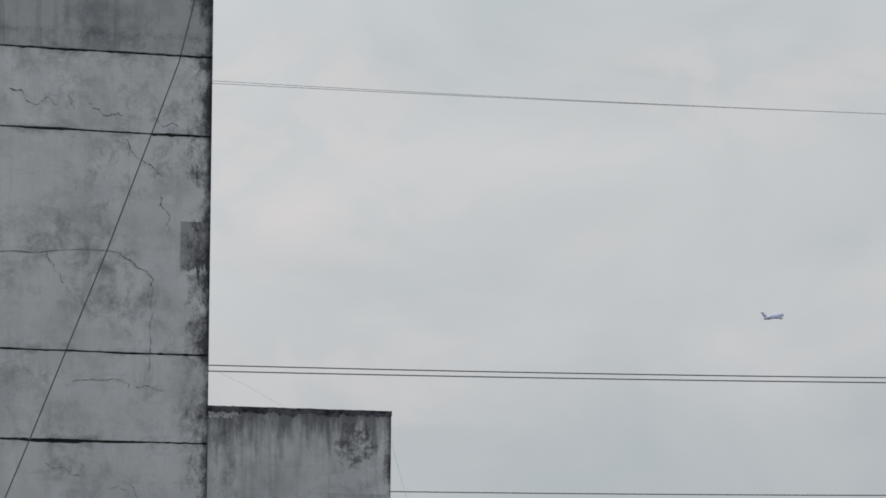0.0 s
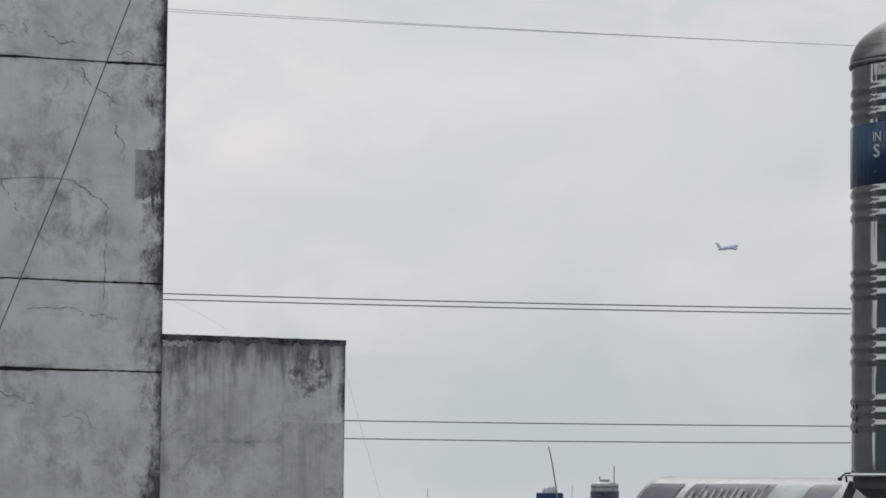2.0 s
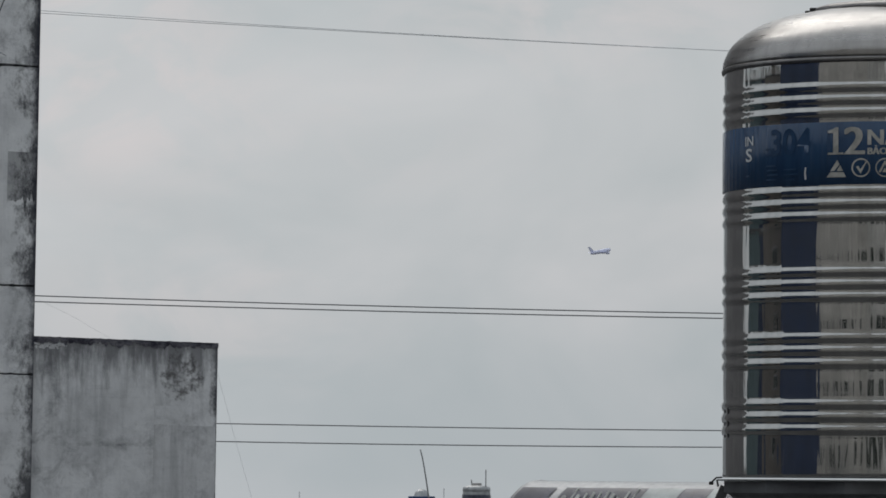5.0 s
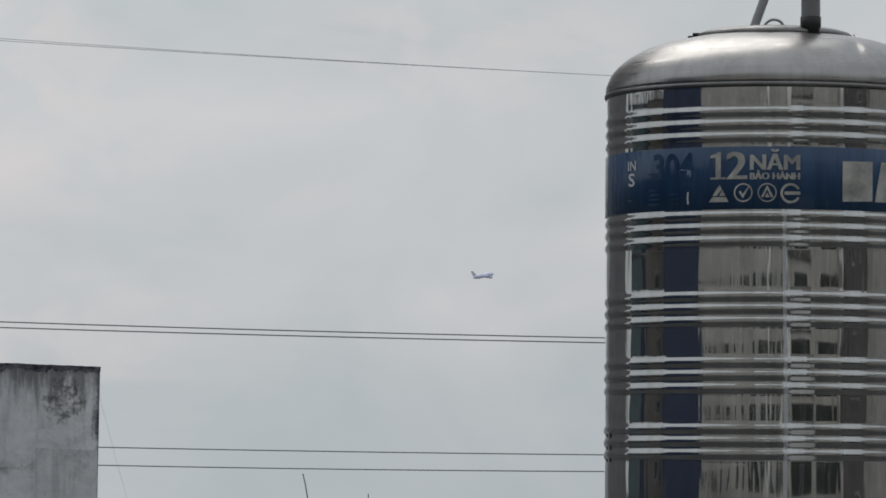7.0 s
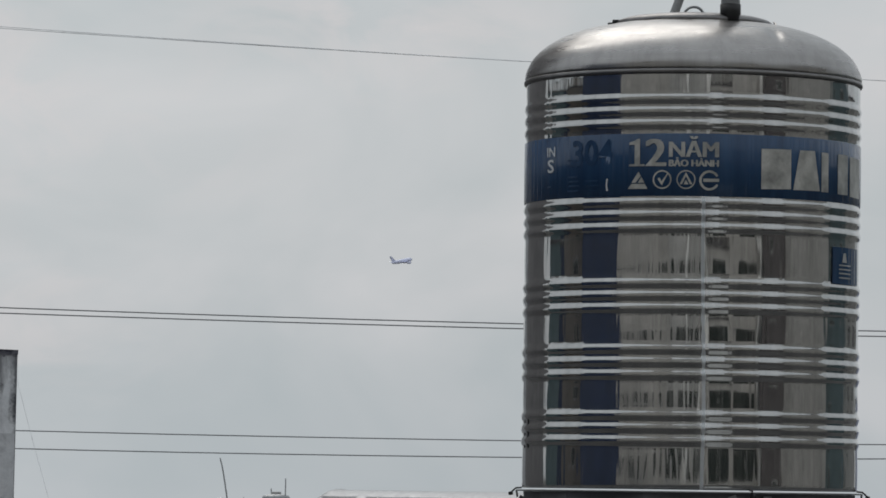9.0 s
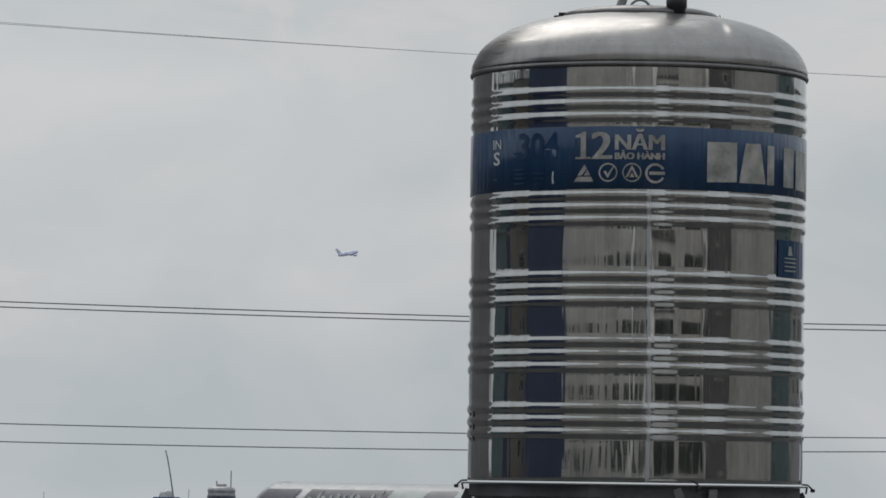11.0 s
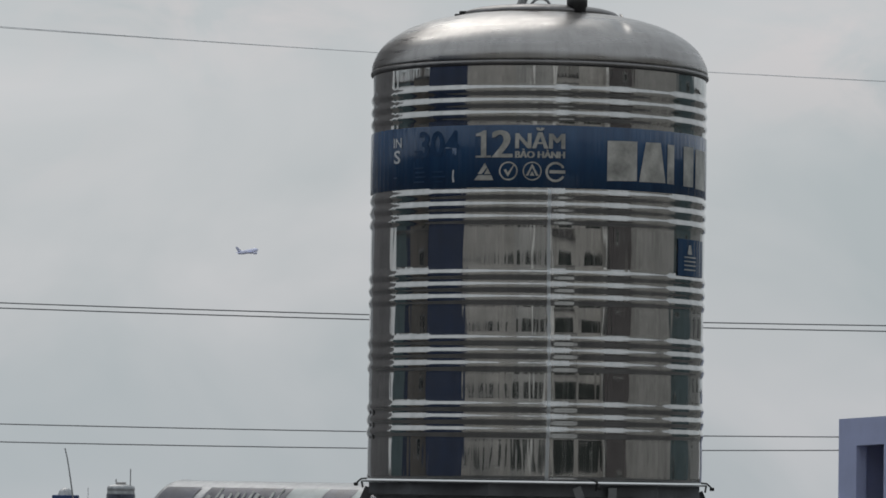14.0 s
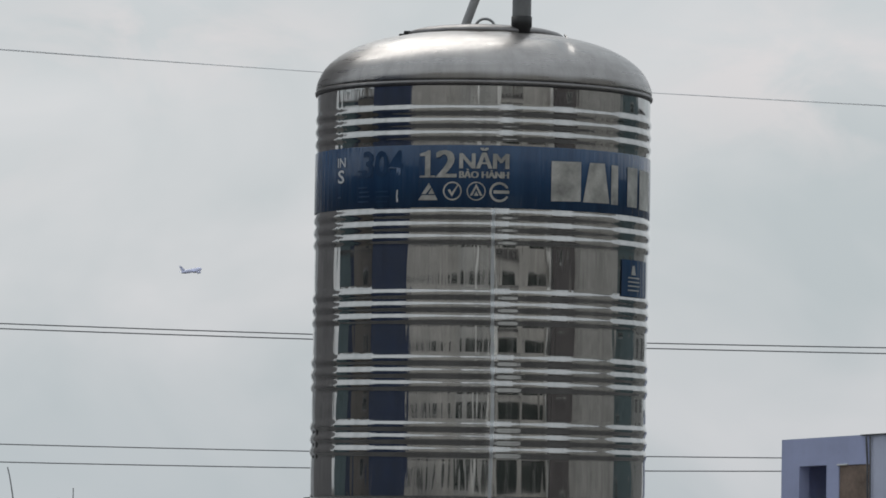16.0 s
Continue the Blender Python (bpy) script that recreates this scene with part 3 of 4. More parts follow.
def water_tank():
    root = thing("water_tank", TANK, "upright ribbed stainless steel water tank with a navy blue label band", "water tank", turn=-4.17)
    def dent(p):
        a = math.atan2(p.x, -p.y)
        r = math.hypot(p.x, p.y)
        d = 0.0011 * noise.noise((5 * math.cos(a), 5 * math.sin(a), 2.6 * p.z)) + 0.00035 * noise.noise((17 * math.cos(a), 17 * math.sin(a), 7 * p.z))
        return Vector((p.x * (r + d) / r, p.y * (r + d) / r, p.z))

    shell = part("shell", shaped(lathe(bmesh.new(), tank_profile(), 240), dent), M_MIRROR, root, "mirror-polished ribbed steel shell", True)
    shell.data.materials.append(M_RIB)
    for f in shell.data.polygons:
        if any(lo < f.center.z < hi for lo, hi in RIBS):
            f.material_index = 1
    strip = bmesh.new()
    edge = None
    for r, z in tank_profile():
        if z < H(331.0):
            w = 0.0060 * (1 + 0.5 * noise.noise((z * 30, 2, 1)))
            a = U(970) / R + 0.012 * noise.noise((z * 1.7, 1, 4))
            cur = [strip.verts.new(((r + 0.0016) * math.sin(a + d / R), -(r + 0.0016) * math.cos(a + d / R), z)) for d in (-w, w)]
            if edge:
                strip.faces.new((edge[0], edge[1], cur[1], cur[0]))
            edge = cur
    part("weld_seam", strip, M_WELD, root, "pale upright weld seam", True)
    # domed top with a rolled lip
    lip = lathe(bmesh.new(), [(0.580, 1.414), (0.5905, 1.411), (0.594, 1.416), (0.594, 1.424), (0.589, 1.430), (0.580, 1.432)], 128)
    part("lip", lip, M_RIM, root, "dark rolled steel lip", True)
    dome = [(0.586, 1.428), (0.5900, 1.433), (0.5905, 1.440), (0.5885, 1.453), (0.582, 1.470), (0.571, 1.493), (0.553, 1.517), (0.528, 1.540), (0.494, 1.563), (0.45, 1.585),
            (0.396, 1.604), (0.34, 1.618), (0.285, 1.628), (0.20, 1.638), (0.0, 1.642)]
    pts = [Vector(p) for p in [dome[0]] + dome + [dome[-1]]]
    fine = []
    for p, q, r, t in zip(pts, pts[1:], pts[2:], pts[3:]):
        for k in range(5):      # a smooth curve through the points of the profile
            f = k / 5
            c = 0.5 * (2 * q + (r - p) * f + (2 * p - 5 * q + 4 * r - t) * f * f + (3 * q - p - 3 * r + t) * f ** 3)
            fine.append((max(0.0, c.x), c.y))
    fine.append(dome[-1])

    def beaten(p):
        a, r = math.atan2(p.x, -p.y), math.hypot(p.x, p.y)
        d = 0.0022 * noise.noise((2.4 * math.cos(a), 2.4 * math.sin(a), 5 * r)) + 0.0007 * noise.noise((7 * math.cos(a), 7 * math.sin(a), 9 * r))
        d -= 0.009 * math.exp(-((p.x - 0.285 - 0.25 * (r - 0.50)) / 0.020) ** 2 - ((r - 0.49) / 0.05) ** 2) * (1 if p.y < 0 else 0)
        return Vector((p.x, p.y, p.z + d * min(1.0, max(0.0, (0.57 - r) / 0.05))))

    part("dome", shaped(lathe(bmesh.new(), fine, 256), beaten), M_SATIN, root, "satin domed steel top", True)
    lid = lathe(bmesh.new(), [(0.272, 1.622), (0.277, 1.629), (0.276, 1.638), (0.266, 1.646), (0.235, 1.655), (0.18, 1.662), (0.0, 1.668)], 80)
    lid_ob = part("lid", lid, M_RIM, root, "dull round hatch lid", True)
    arc = [(-0.035 + 0.035 * (1 - math.cos(radians(a))), -0.02, 1.663 + 0.034 * math.sin(radians(a))) for a in range(0, 181, 15)]
    part("handle", tube(bmesh.new(), arc, 0.005), M_STAND_LIGHT, lid_ob, "small steel loop handle", True)
    hinge = boxed((-0.302, -0.06, 1.628), (-0.245, -0.03, 1.636), 0.004)
    box(hinge, (-0.285, -0.07, 1.633), (-0.250, -0.04, 1.645), 0.003)
    part("clasp", hinge, M_BLACK, lid_ob, "black lid clasp")
    seam = tube(bmesh.new(), [(0.279 + 0.02 * k / 6, -0.13 - 0.13 * k / 6, 1.632 - 0.0048 * k ** 1.5) for k in range(7)], 0.004)
    part("weld_seam", seam, M_SATIN, root, "", True)
    # blue label band
    bm = bmesh.new()
    z0, z1 = H(331.0), H(219.0)
    lathe(bm, [(R + 0.0005, z0), (R + 0.0042, z0 + 0.002), (R + 0.0048, (z0 + z1) / 2), (R + 0.0042, z1 - 0.002), (R + 0.0005, z1)], 128)
    label = part("label_band", bm, M_FILM, root, "navy blue printed label band", True)
    lift = 0.0068

    def printed(name, bm, mat=M_PRINT, note=""):
        part(name, wrap(bm, lift=lift), mat, label, note)

    def bold(text, x0, x1, y0, y1, fat):
        bm = letters(text, U(x0), U(x1) - fat, H(y0), H(y1))
        first = bm.verts[:] + bm.edges[:] + bm.faces[:]
        for k in (1, 2, 3):
            for v in bmesh.ops.duplicate(bm, geom=first)["geom"]:
                if isinstance(v, bmesh.types.BMVert):
                    v.co += Vector((fat * k / 3, 0.0003 * k, 0))
        return bm

    one = poly(bmesh.new(), (U(851), H(274)), (U(860), H(274)), (U(860), H(229)), (U(855), H(229)), (U(851), H(232)))
    poly(one, (U(842), H(277.5)), (U(868), H(277.5)), (U(868), H(274)), (U(842), H(274)))
    poly(one, (U(842), H(239)), (U(851), H(239)), (U(851), H(232)), (U(842), H(235)))
    printed("lettering", one, M_PRINT, "large silver numeral 1")
    printed("lettering", bold("2", 869, 905, 277.5, 229, 0.010), M_PRINT, "large silver numeral 2")
    printed("lettering", bold("N\u0102M", 909, 994, 261, 224, 0.006), M_PRINT, "silver lettering")
    printed("lettering", bold("B\u1ea2O H\u00c0NH", 909, 994, 278, 262, 0.004), M_PRINT, "small silver lettering")
    printed("lettering", letters("IN", U(699), U(713), H(254), H(237), 0.01), M_PRINT_WHITE, "white lettering")
    printed("lettering", letters("S", U(700), U(711), H(283), H(259), 0.015), M_PRINT_WHITE, "white lettering")
    printed("lettering", letters("304", U(744), U(813), H(275), H(228), 0.02), M_PRINT_DARK, "dark number 304 showing faintly")
    # small print that cannot be read
    for x0, x1, y in ((700, 706, 307), (736, 752, 292), (738, 755, 300), (738, 756, 308), (736, 754, 317), (766, 788, 300), (768, 790, 309), (768, 786, 318), (735, 750, 262), (735, 750, 272)):
        bm = poly(bmesh.new(), (U(x0), H(y + 3)), (U(x1), H(y + 3)), (U(x1), H(y)), (U(x0), H(y)))
        printed("small_print", bm, M_PRINT_DARK)
    bm = bmesh.new()
    poly(bm, (U(803), H(321)), (U(806), H(320)), (U(804.6), H(310)), (U(805.5), H(299)), (U(803), H(299)), (U(802), H(310)))
    printed("scratch", bm, M_PRINT_WHITE)
    # four seals
    bm = bmesh.new()
    poly(bm, (U(840), H(318)), (U(873), H(318)), (U(869), H(309)), (U(846), H(309)))
    poly(bm, (U(846), H(307)), (U(858), H(287)), (U(862), H(295)), (U(853), H(307)))
    poly(bm, (U(863), H(296)), (U(868), H(307)), (U(857), H(307)))
    printed("triangle_seal", bm)
    unit = 0.0320
    bm = ring_shape(bmesh.new(), U(898), H(301.5), unit, 0.005)
    c, h = U(898), H(301.5)
    poly(bm, (c - 0.016, h + 0.003), (c - 0.008, h + 0.006), (c - 0.002, h - 0.006), (c + 0.018, h + 0.022), (c + 0.020, h + 0.019), (c - 0.001, h - 0.020))
    printed("check_seal", bm)
    c = U(938.5)
    bm = ring_shape(bmesh.new(), c, h, unit, 0.004)
    poly(bm, (c - 0.022, h - 0.016), (c - 0.013, h - 0.016), (c, h + 0.012), (c + 0.013, h - 0.016), (c + 0.022, h - 0.016), (c, h + 0.025))
    poly(bm, (c - 0.008, h - 0.016), (c + 0.008, h - 0.016), (c, h))
    printed("peak_seal", bm)
    c = U(978)
    bm = ring_shape(bmesh.new(), c, h - 0.002, 0.034, 0.008, 28, 332)
    poly(bm, (c - 0.020, h - 0.007), (c + 0.033, h - 0.007), (c + 0.033, h + 0.004), (c - 0.020, h + 0.004))
    printed("round_seal", bm)
    # the maker's mark, as plain blocks of its size
    marks = [[(1066, 316), (1117, 317), (1117, 246), (1066, 244)], [(1121, 318), (1167, 320), (1158, 248), (1132, 247)],
             [(1170, 321), (1182, 322), (1182, 251), (1170, 250)], [(1199, 324), (1217, 325), (1217, 253), (1199, 252)], [(1221, 327), (1239, 329), (1239, 257), (1221, 255)]]
    for k, mark in enumerate(marks):
        bm = poly(bmesh.new(), *[(U(x), H(y - 0.11 * max(0, x - 1060) * 0.55)) for x, y in mark])
        bmesh.ops.triangulate(bm, faces=bm.faces)
        printed("maker_mark", bm)
    for y in (731.5, 754.5, 776.5):
        bm = bmesh.new()
        bmesh.ops.create_circle(bm, cap_ends=True, segments=10, radius=0.007)
        shaped(bm, lambda p: Vector((U(663.5) + p.x * 1.8, 0, H(y) + p.y)))
        part("rivet", wrap(bm, lift=0.0075), M_BLACK, root)
    # small sticker low on the side
    bm = bmesh.new()
    poly(bm, (U(1192), 0.715), (U(1238), 0.715), (U(1238), 0.842), (U(1192), 0.842))
    sticker = part("sticker", wrap(bm, lift=0.0042), M_FILM, root, "small dark blue sticker")
    bm = bmesh.new()
    poly(bm, (U(1209), 0.790), (U(1217), 0.790), (U(1215), 0.822), (U(1211), 0.822))
    for y in (0.735, 0.750, 0.764, 0.778):
        poly(bm, (U(1203), y), (U(1224), y), (U(1224), y + 0.004), (U(1203), y + 0.004))
    part("sticker_print", wrap(bm, lift=0.0062), M_PRINT, sticker)
    return root


water_tank()


def inlet_pipe():
    root = thing("inlet_pipe", TANK + Vector((0.11, -0.23, 1.60)), "dark grey upright plastic pipe in a black socket on the tank", "pipe")
    part("socket", lathe(bmesh.new(), [(0.0, 0.022), (0.030, 0.022), (0.031, 0.045), (0.036, 0.050), (0.036, 0.085), (0.0, 0.085)], 24), M_BLACK, root, "black pipe socket", True)
    part("tube", lathe(bmesh.new(), [(0.033, 0.08), (0.033, 0.9), (0.0, 0.9)], 24), M_PIPE, root, "", True)
    return root


def overflow_pipe():
    root = thing("vent_pipe", TANK + Vector((-0.06, 0.12, 1.64)), "slanting light grey plastic pipe behind the tank hatch", "pipe")
    part("tube", tube(bmesh.new(), [(-0.02, 0, -0.004), (0.0, 0.0, 0.05), (0.05, 0.0, 0.19), (0.25, 0.02, 0.75)], 0.016, 16), M_PIPE_LIGHT, root, "", True)
    return root


inlet_pipe()
overflow_pipe()


def tank_stand():
    root = thing("tank_stand", TANK + Vector((0, 0, -0.95)), "dark painted steel stand under the upright water tank", "tank stand", turn=-4.17)
    top = 0.95
    part("tray", lathe(bmesh.new(), [(0.0, top - 0.004), (0.597, top - 0.004), (0.604, top - 0.006), (0.604, top - 0.0095), (0.0, top - 0.0095)], 48), M_STAND, root)
    part("tray_edge", lathe(bmesh.new(), [(0.597, top - 0.0035), (0.6055, top - 0.0045), (0.6055, top - 0.0075), (0.6045, top - 0.0075)], 48), M_PIPE, root, "thin paler tray edge")
    part("ring_beam", lathe(bmesh.new(), [(0.585, top - 0.010), (0.594, top - 0.010), (0.594, top - 0.050), (0.585, top - 0.054), (0.57, top - 0.054)], 12, 15, 375), M_STAND, root)
    part("funnel", lathe(bmesh.new(), [(0.575, top - 0.045), (0.40, top - 0.20), (0.0, top - 0.22)], 24), M_STAND, root)
    for a0 in (-87, 87, 150, 210):
        a = radians(a0)
        s, c = math.sin(a), -math.cos(a)
        leg = tube(bmesh.new(), [(0.575 * s, 0.575 * c, top - 0.03), (0.98 * s, 0.98 * c, 0.0)], 0.022, 4)
        part("leg", leg, M_STAND, root)
    for a0 in (14, 26.5):
        a = radians(a0)
        p = Vector((0.597 * math.sin(a), -0.597 * math.cos(a), top - 0.018))
        q = Vector((p.x + (0.10 if a0 < 20 else -0.01), p.y + 0.02, top - 0.30))
        part("brace", tube(bmesh.new(), [p, q], 0.020, 4), M_STAND_LIGHT, root)
    part("lower_ring", lathe(bmesh.new(), [(0.60, 0.18), (0.625, 0.18), (0.625, 0.22), (0.60, 0.22)], 12, 15, 375), M_STAND, root)
    for a0 in (-90, 20.5, 84):
        a = radians(a0)
        clamp = tube(bmesh.new(), [(0, -0.585, top + 0.003), (0, -0.606, top + 0.001), (0, -0.616, top - 0.008), (0.003, -0.622, top - 0.014)], 0.0032, 6)
        box(clamp, (-0.006, -0.632, top - 0.024), (0.006, -0.616, top - 0.012), 0.003)
        tube(clamp, [(0, -0.604, top - 0.006), (0, -0.600, top - 0.030)], 0.0035, 6)
        bmesh.ops.rotate(clamp, verts=clamp.verts, cent=(0, 0, 0), matrix=Matrix.Rotation(a, 3, "Z"))
        part("clamp", clamp, M_BLACK, root, "rusty black clamp")
    return root


tank_stand()

# the flat roof under the stand, extended unseen so the ribs mirror it dark
roof = thing("roof_house", (TANK.x + 0.5, TANK.y + 1.4, 0.0), "flat-roofed house that carries the water tank", "house")
part("wall", boxed((-4.5, -8.4, 0.0), (4.5, 4.0, Z - 1.20)), M_BEIGE, roof)
part("roof_slab", boxed((-4.7, -8.6, Z - 1.20), (4.7, 4.2, Z - 0.95), 0.02), M_ROOF, roof, "dark stained flat roof, extended unseen to darken the tank's reflections")

# ---- power lines ----
def span(name, x0, z0, x1, z1, sag, y, radius, mat, label, group="", tilt=0.0):
    """A hanging line, long enough to run out of sight on both sides."""
    bm = bmesh.new()
    n = 40
    pts = []
    for k in range(n + 1):
        f = k / n
        pts.append((x0 + (x1 - x0) * f, y + tilt * (f - 0.5), Z + z0 + (z1 - z0) * f - sag * 4 * f * (1 - f)))
    tube(bm, pts, radius, 6)
    return tagged(part(name, bm, mat, smooth=True), label, "cable", group)


LINES = [(9.765, 6.845, 0.729, 0.0060, M_WIRE_PALE, "pale overhead cable across the sky", "upper lines"),
         (9.513, 6.733, 0.554, 0.0060, M_WIRE_PALE, "pale overhead cable across the sky", "upper lines"),
         (3.973, 3.082, 0.633, 0.0105, M_WIRE, "thin dark overhead wire, one of a pair", "middle lines"),
         (3.745, 2.889, 0.509, 0.0105, M_WIRE, "thin dark overhead wire, one of a pair", "middle lines"),
         (1.547, 1.255, 0.569, 0.0096, M_WIRE, "thin dark overhead wire", "lower lines"),
         (1.369, 1.278, 0.7925, 0.0096, M_WIRE, "thin dark overhead wire", "lower lines")]
for z0, z1, sag, r, mat, note, grp in LINES:
    span("power_line", -30.0, z0, 30.0, z1, sag, 80, r, mat, note, grp)
for x, top in ((-30.0, 10.2), (30.0, 7.6)):
    pole = thing("utility_pole", (x, 80, 0), "tall concrete pole that carries the overhead lines", "pole", "utility poles")
    part("shaft", tube(bmesh.new(), [(0, 0.16, -0.5), (0, 0.16, Z + top)], 0.19, 12, 0.12), M_LIGHTSTONE, pole, "", True)
    for z0, z1, *rest in LINES:
        zz = z0 if x < 0 else z1
        part("crossarm", boxed((-0.05, -0.06, Z + zz - 0.09), (0.05, 0.30, Z + zz - 0.011)), M_STAND, pole)


# ---- distant roofs ----
def far_tank():
    root = thing("rooftop_tank", (-2.45, 147, 0), "small steel rooftop tank with a dark label", "water tank")
    z = Z - 0.39
    body = [(0.0, z - 2.2)]
    for k in range(60):
        body.append((0.44 + 0.006 * math.cos(k * 1.6), z - 2.2 + 2.2 * k / 60))
    body += [(0.44, z), (0.41, z + 0.05), (0.25, z + 0.09), (0.0, z + 0.11)]
    part("shell", lathe(bmesh.new(), body, 32), M_STAND_LIGHT, root, "", True)
    part("label_band", lathe(bmesh.new(), [(0.458, z - 0.42), (0.46, z - 0.41), (0.46, z - 0.22), (0.458, z - 0.21)], 32), M_PLUM, root)
    part("pipe", tube(bmesh.new(), [(0.30, -0.2, z - 1.5), (0.30, -0.2, z + 0.60)], 0.017), M_PIPE, root)
    part("pipe", tube(bmesh.new(), [(-0.15, 0, z + 0.1), (-0.16, 0, z + 0.27)], 0.018), M_PIPE, root)
    part("lid", lathe(bmesh.new(), [(0.0, z + 0.18), (0.16, z + 0.17), (0.17, z + 0.09)], 16), M_SATIN, root)
    part("stand", boxed((-0.6, -0.6, 0), (0.6, 0.6, z - 2.2)), M_BEIGE, root)


def far_box():
    root = thing("rooftop_cooling_box", (-4.0, 140, 0), "dark blue rooftop box with a rounded cover on legs", "rooftop unit")
    z = Z - 0.62
    part("case", boxed((-0.40, -0.4, z - 0.45), (0.40, 0.4, z), 0.03), M_NAVY, root)
    part("cover", lathe(bmesh.new(), [(0.24, z), (0.20, z + 0.12), (0.10, z + 0.20), (0.0, z + 0.22)], 20), M_STAND_LIGHT, root, "", True)
    for x in (-0.34, 0.34):
        part("leg", boxed((x - 0.03, -0.3, 0), (x + 0.03, -0.24, z - 0.44)), M_STAND, root)


def far_pole():
    root = thing("leaning_pole", (-3.72, 139, 0), "thin leaning bamboo pole on a far roof", "pole")
    pts = [(-0.30 + 0.42 * (1 - f) ** 0.8, 0, Z + 0.79 - 2.6 * (1 - f)) for f in [k / 10 for k in range(11)]]
    part("shaft", tube(bmesh.new(), pts, 0.028, 8, 0.018), M_PIPE, root)
    part("footing", boxed((0.0, -0.1, 0), (0.25, 0.1, Z - 1.75)), M_BEIGE, root)


def thin_aerial(x, top):
    root = thing("roof_aerial", (x, 150, 0), "thin grey aerial rod on a far roof", "aerial", "roof aerials")
    part("rod", tube(bmesh.new(), [(0, 0, Z - 3), (0.03, 0, Z + top)], 0.016), M_WIRE_PALE, root)
    part("footing", boxed((-0.15, -0.1, 0), (0.15, 0.1, Z - 2.9)), M_BEIGE, root)


far_tank()
far_box()
far_pole()
thin_aerial(-3.59, -0.40)
thin_aerial(-8.3, -0.55)


def lying_tank():
    """A steel tank on its side, seen at a slant beyond the edge of the roof."""
    root = thing("lying_water_tank", (0.66, 28.14, Z - 0.55), "stainless steel water tank lying on its side with dark labels", "water tank", turn=-35)
    rad, half = 0.525, 0.90
    prof = [(0.0, -half - 0.24), (0.18, -half - 0.225), (0.34, -half - 0.165), (0.45, -half - 0.085), (0.51, -half - 0.02), (rad + 0.006, -half), (rad, -half + 0.02)]
    prof += [(rad, 0.0)] + [(a, -b) for a, b in reversed(prof)]
    turn = Matrix.Rotation(radians(90), 3, "Y")
    part("shell", shaped(lathe(bmesh.new(), prof, 64), lambda p: turn @ p), M_BRIGHT, root, "", True)
    for i, (a, b, mat) in enumerate(((-0.88, -0.62, M_PLUM), (-0.55, 0.055, M_PLUM), (0.06, 0.315, M_PALE), (0.32, 0.525, M_PLUM), (0.53, 0.62, M_PALE), (0.625, 0.85, M_PLUM))):
        bm = bmesh.new()
        n = 10
        rows = []
        for k in range(n + 1):
            t = radians(24 + 86 * k / n)
            rows.append([bm.verts.new((x, -(rad + 0.006) * math.sin(t), (rad + 0.006) * math.cos(t))) for x in (a, b)])
        for p, q in zip(rows, rows[1:]):
            bm.faces.new((p[0], q[0], q[1], p[1]))
        lab = part("label", bm, mat, root, "", True)
        if i == 1:
            bm = bmesh.new()
            rng = random.Random(2)
            for k in range(11):
                x, t0, t1 = a + 0.05 + 0.05 * k, radians(rng.uniform(26, 37)), radians(60)
                pts = [(x + 0.02 * (t - t0), -(rad + 0.010) * math.sin(t), (rad + 0.010) * math.cos(t)) for t in (t0, (t0 + t1) / 2, t1)]
                tube(bm, pts, rng.uniform(0.006, 0.016), 5)
            part("small_print", bm, M_PRINT, lab)
    for x in (-half + 0.1, half - 0.1):
        part("saddle", boxed((x - 0.04, -0.4, -0.75), (x + 0.04, 0.4, -0.40)), M_STAND, root)


lying_tank()
shed = thing("low_house", (2.0, 29.5, 0), "low flat-roofed house behind the tanks", "house")
part("wall", boxed((-4, -3, 0), (4, 3, Z - 1.5)), M_BEIGE, shed)
part("roof_slab", boxed((-4.1, -3.1, Z - 1.5), (4.1, 3.1, Z - 1.3)), M_ROOF, shed)


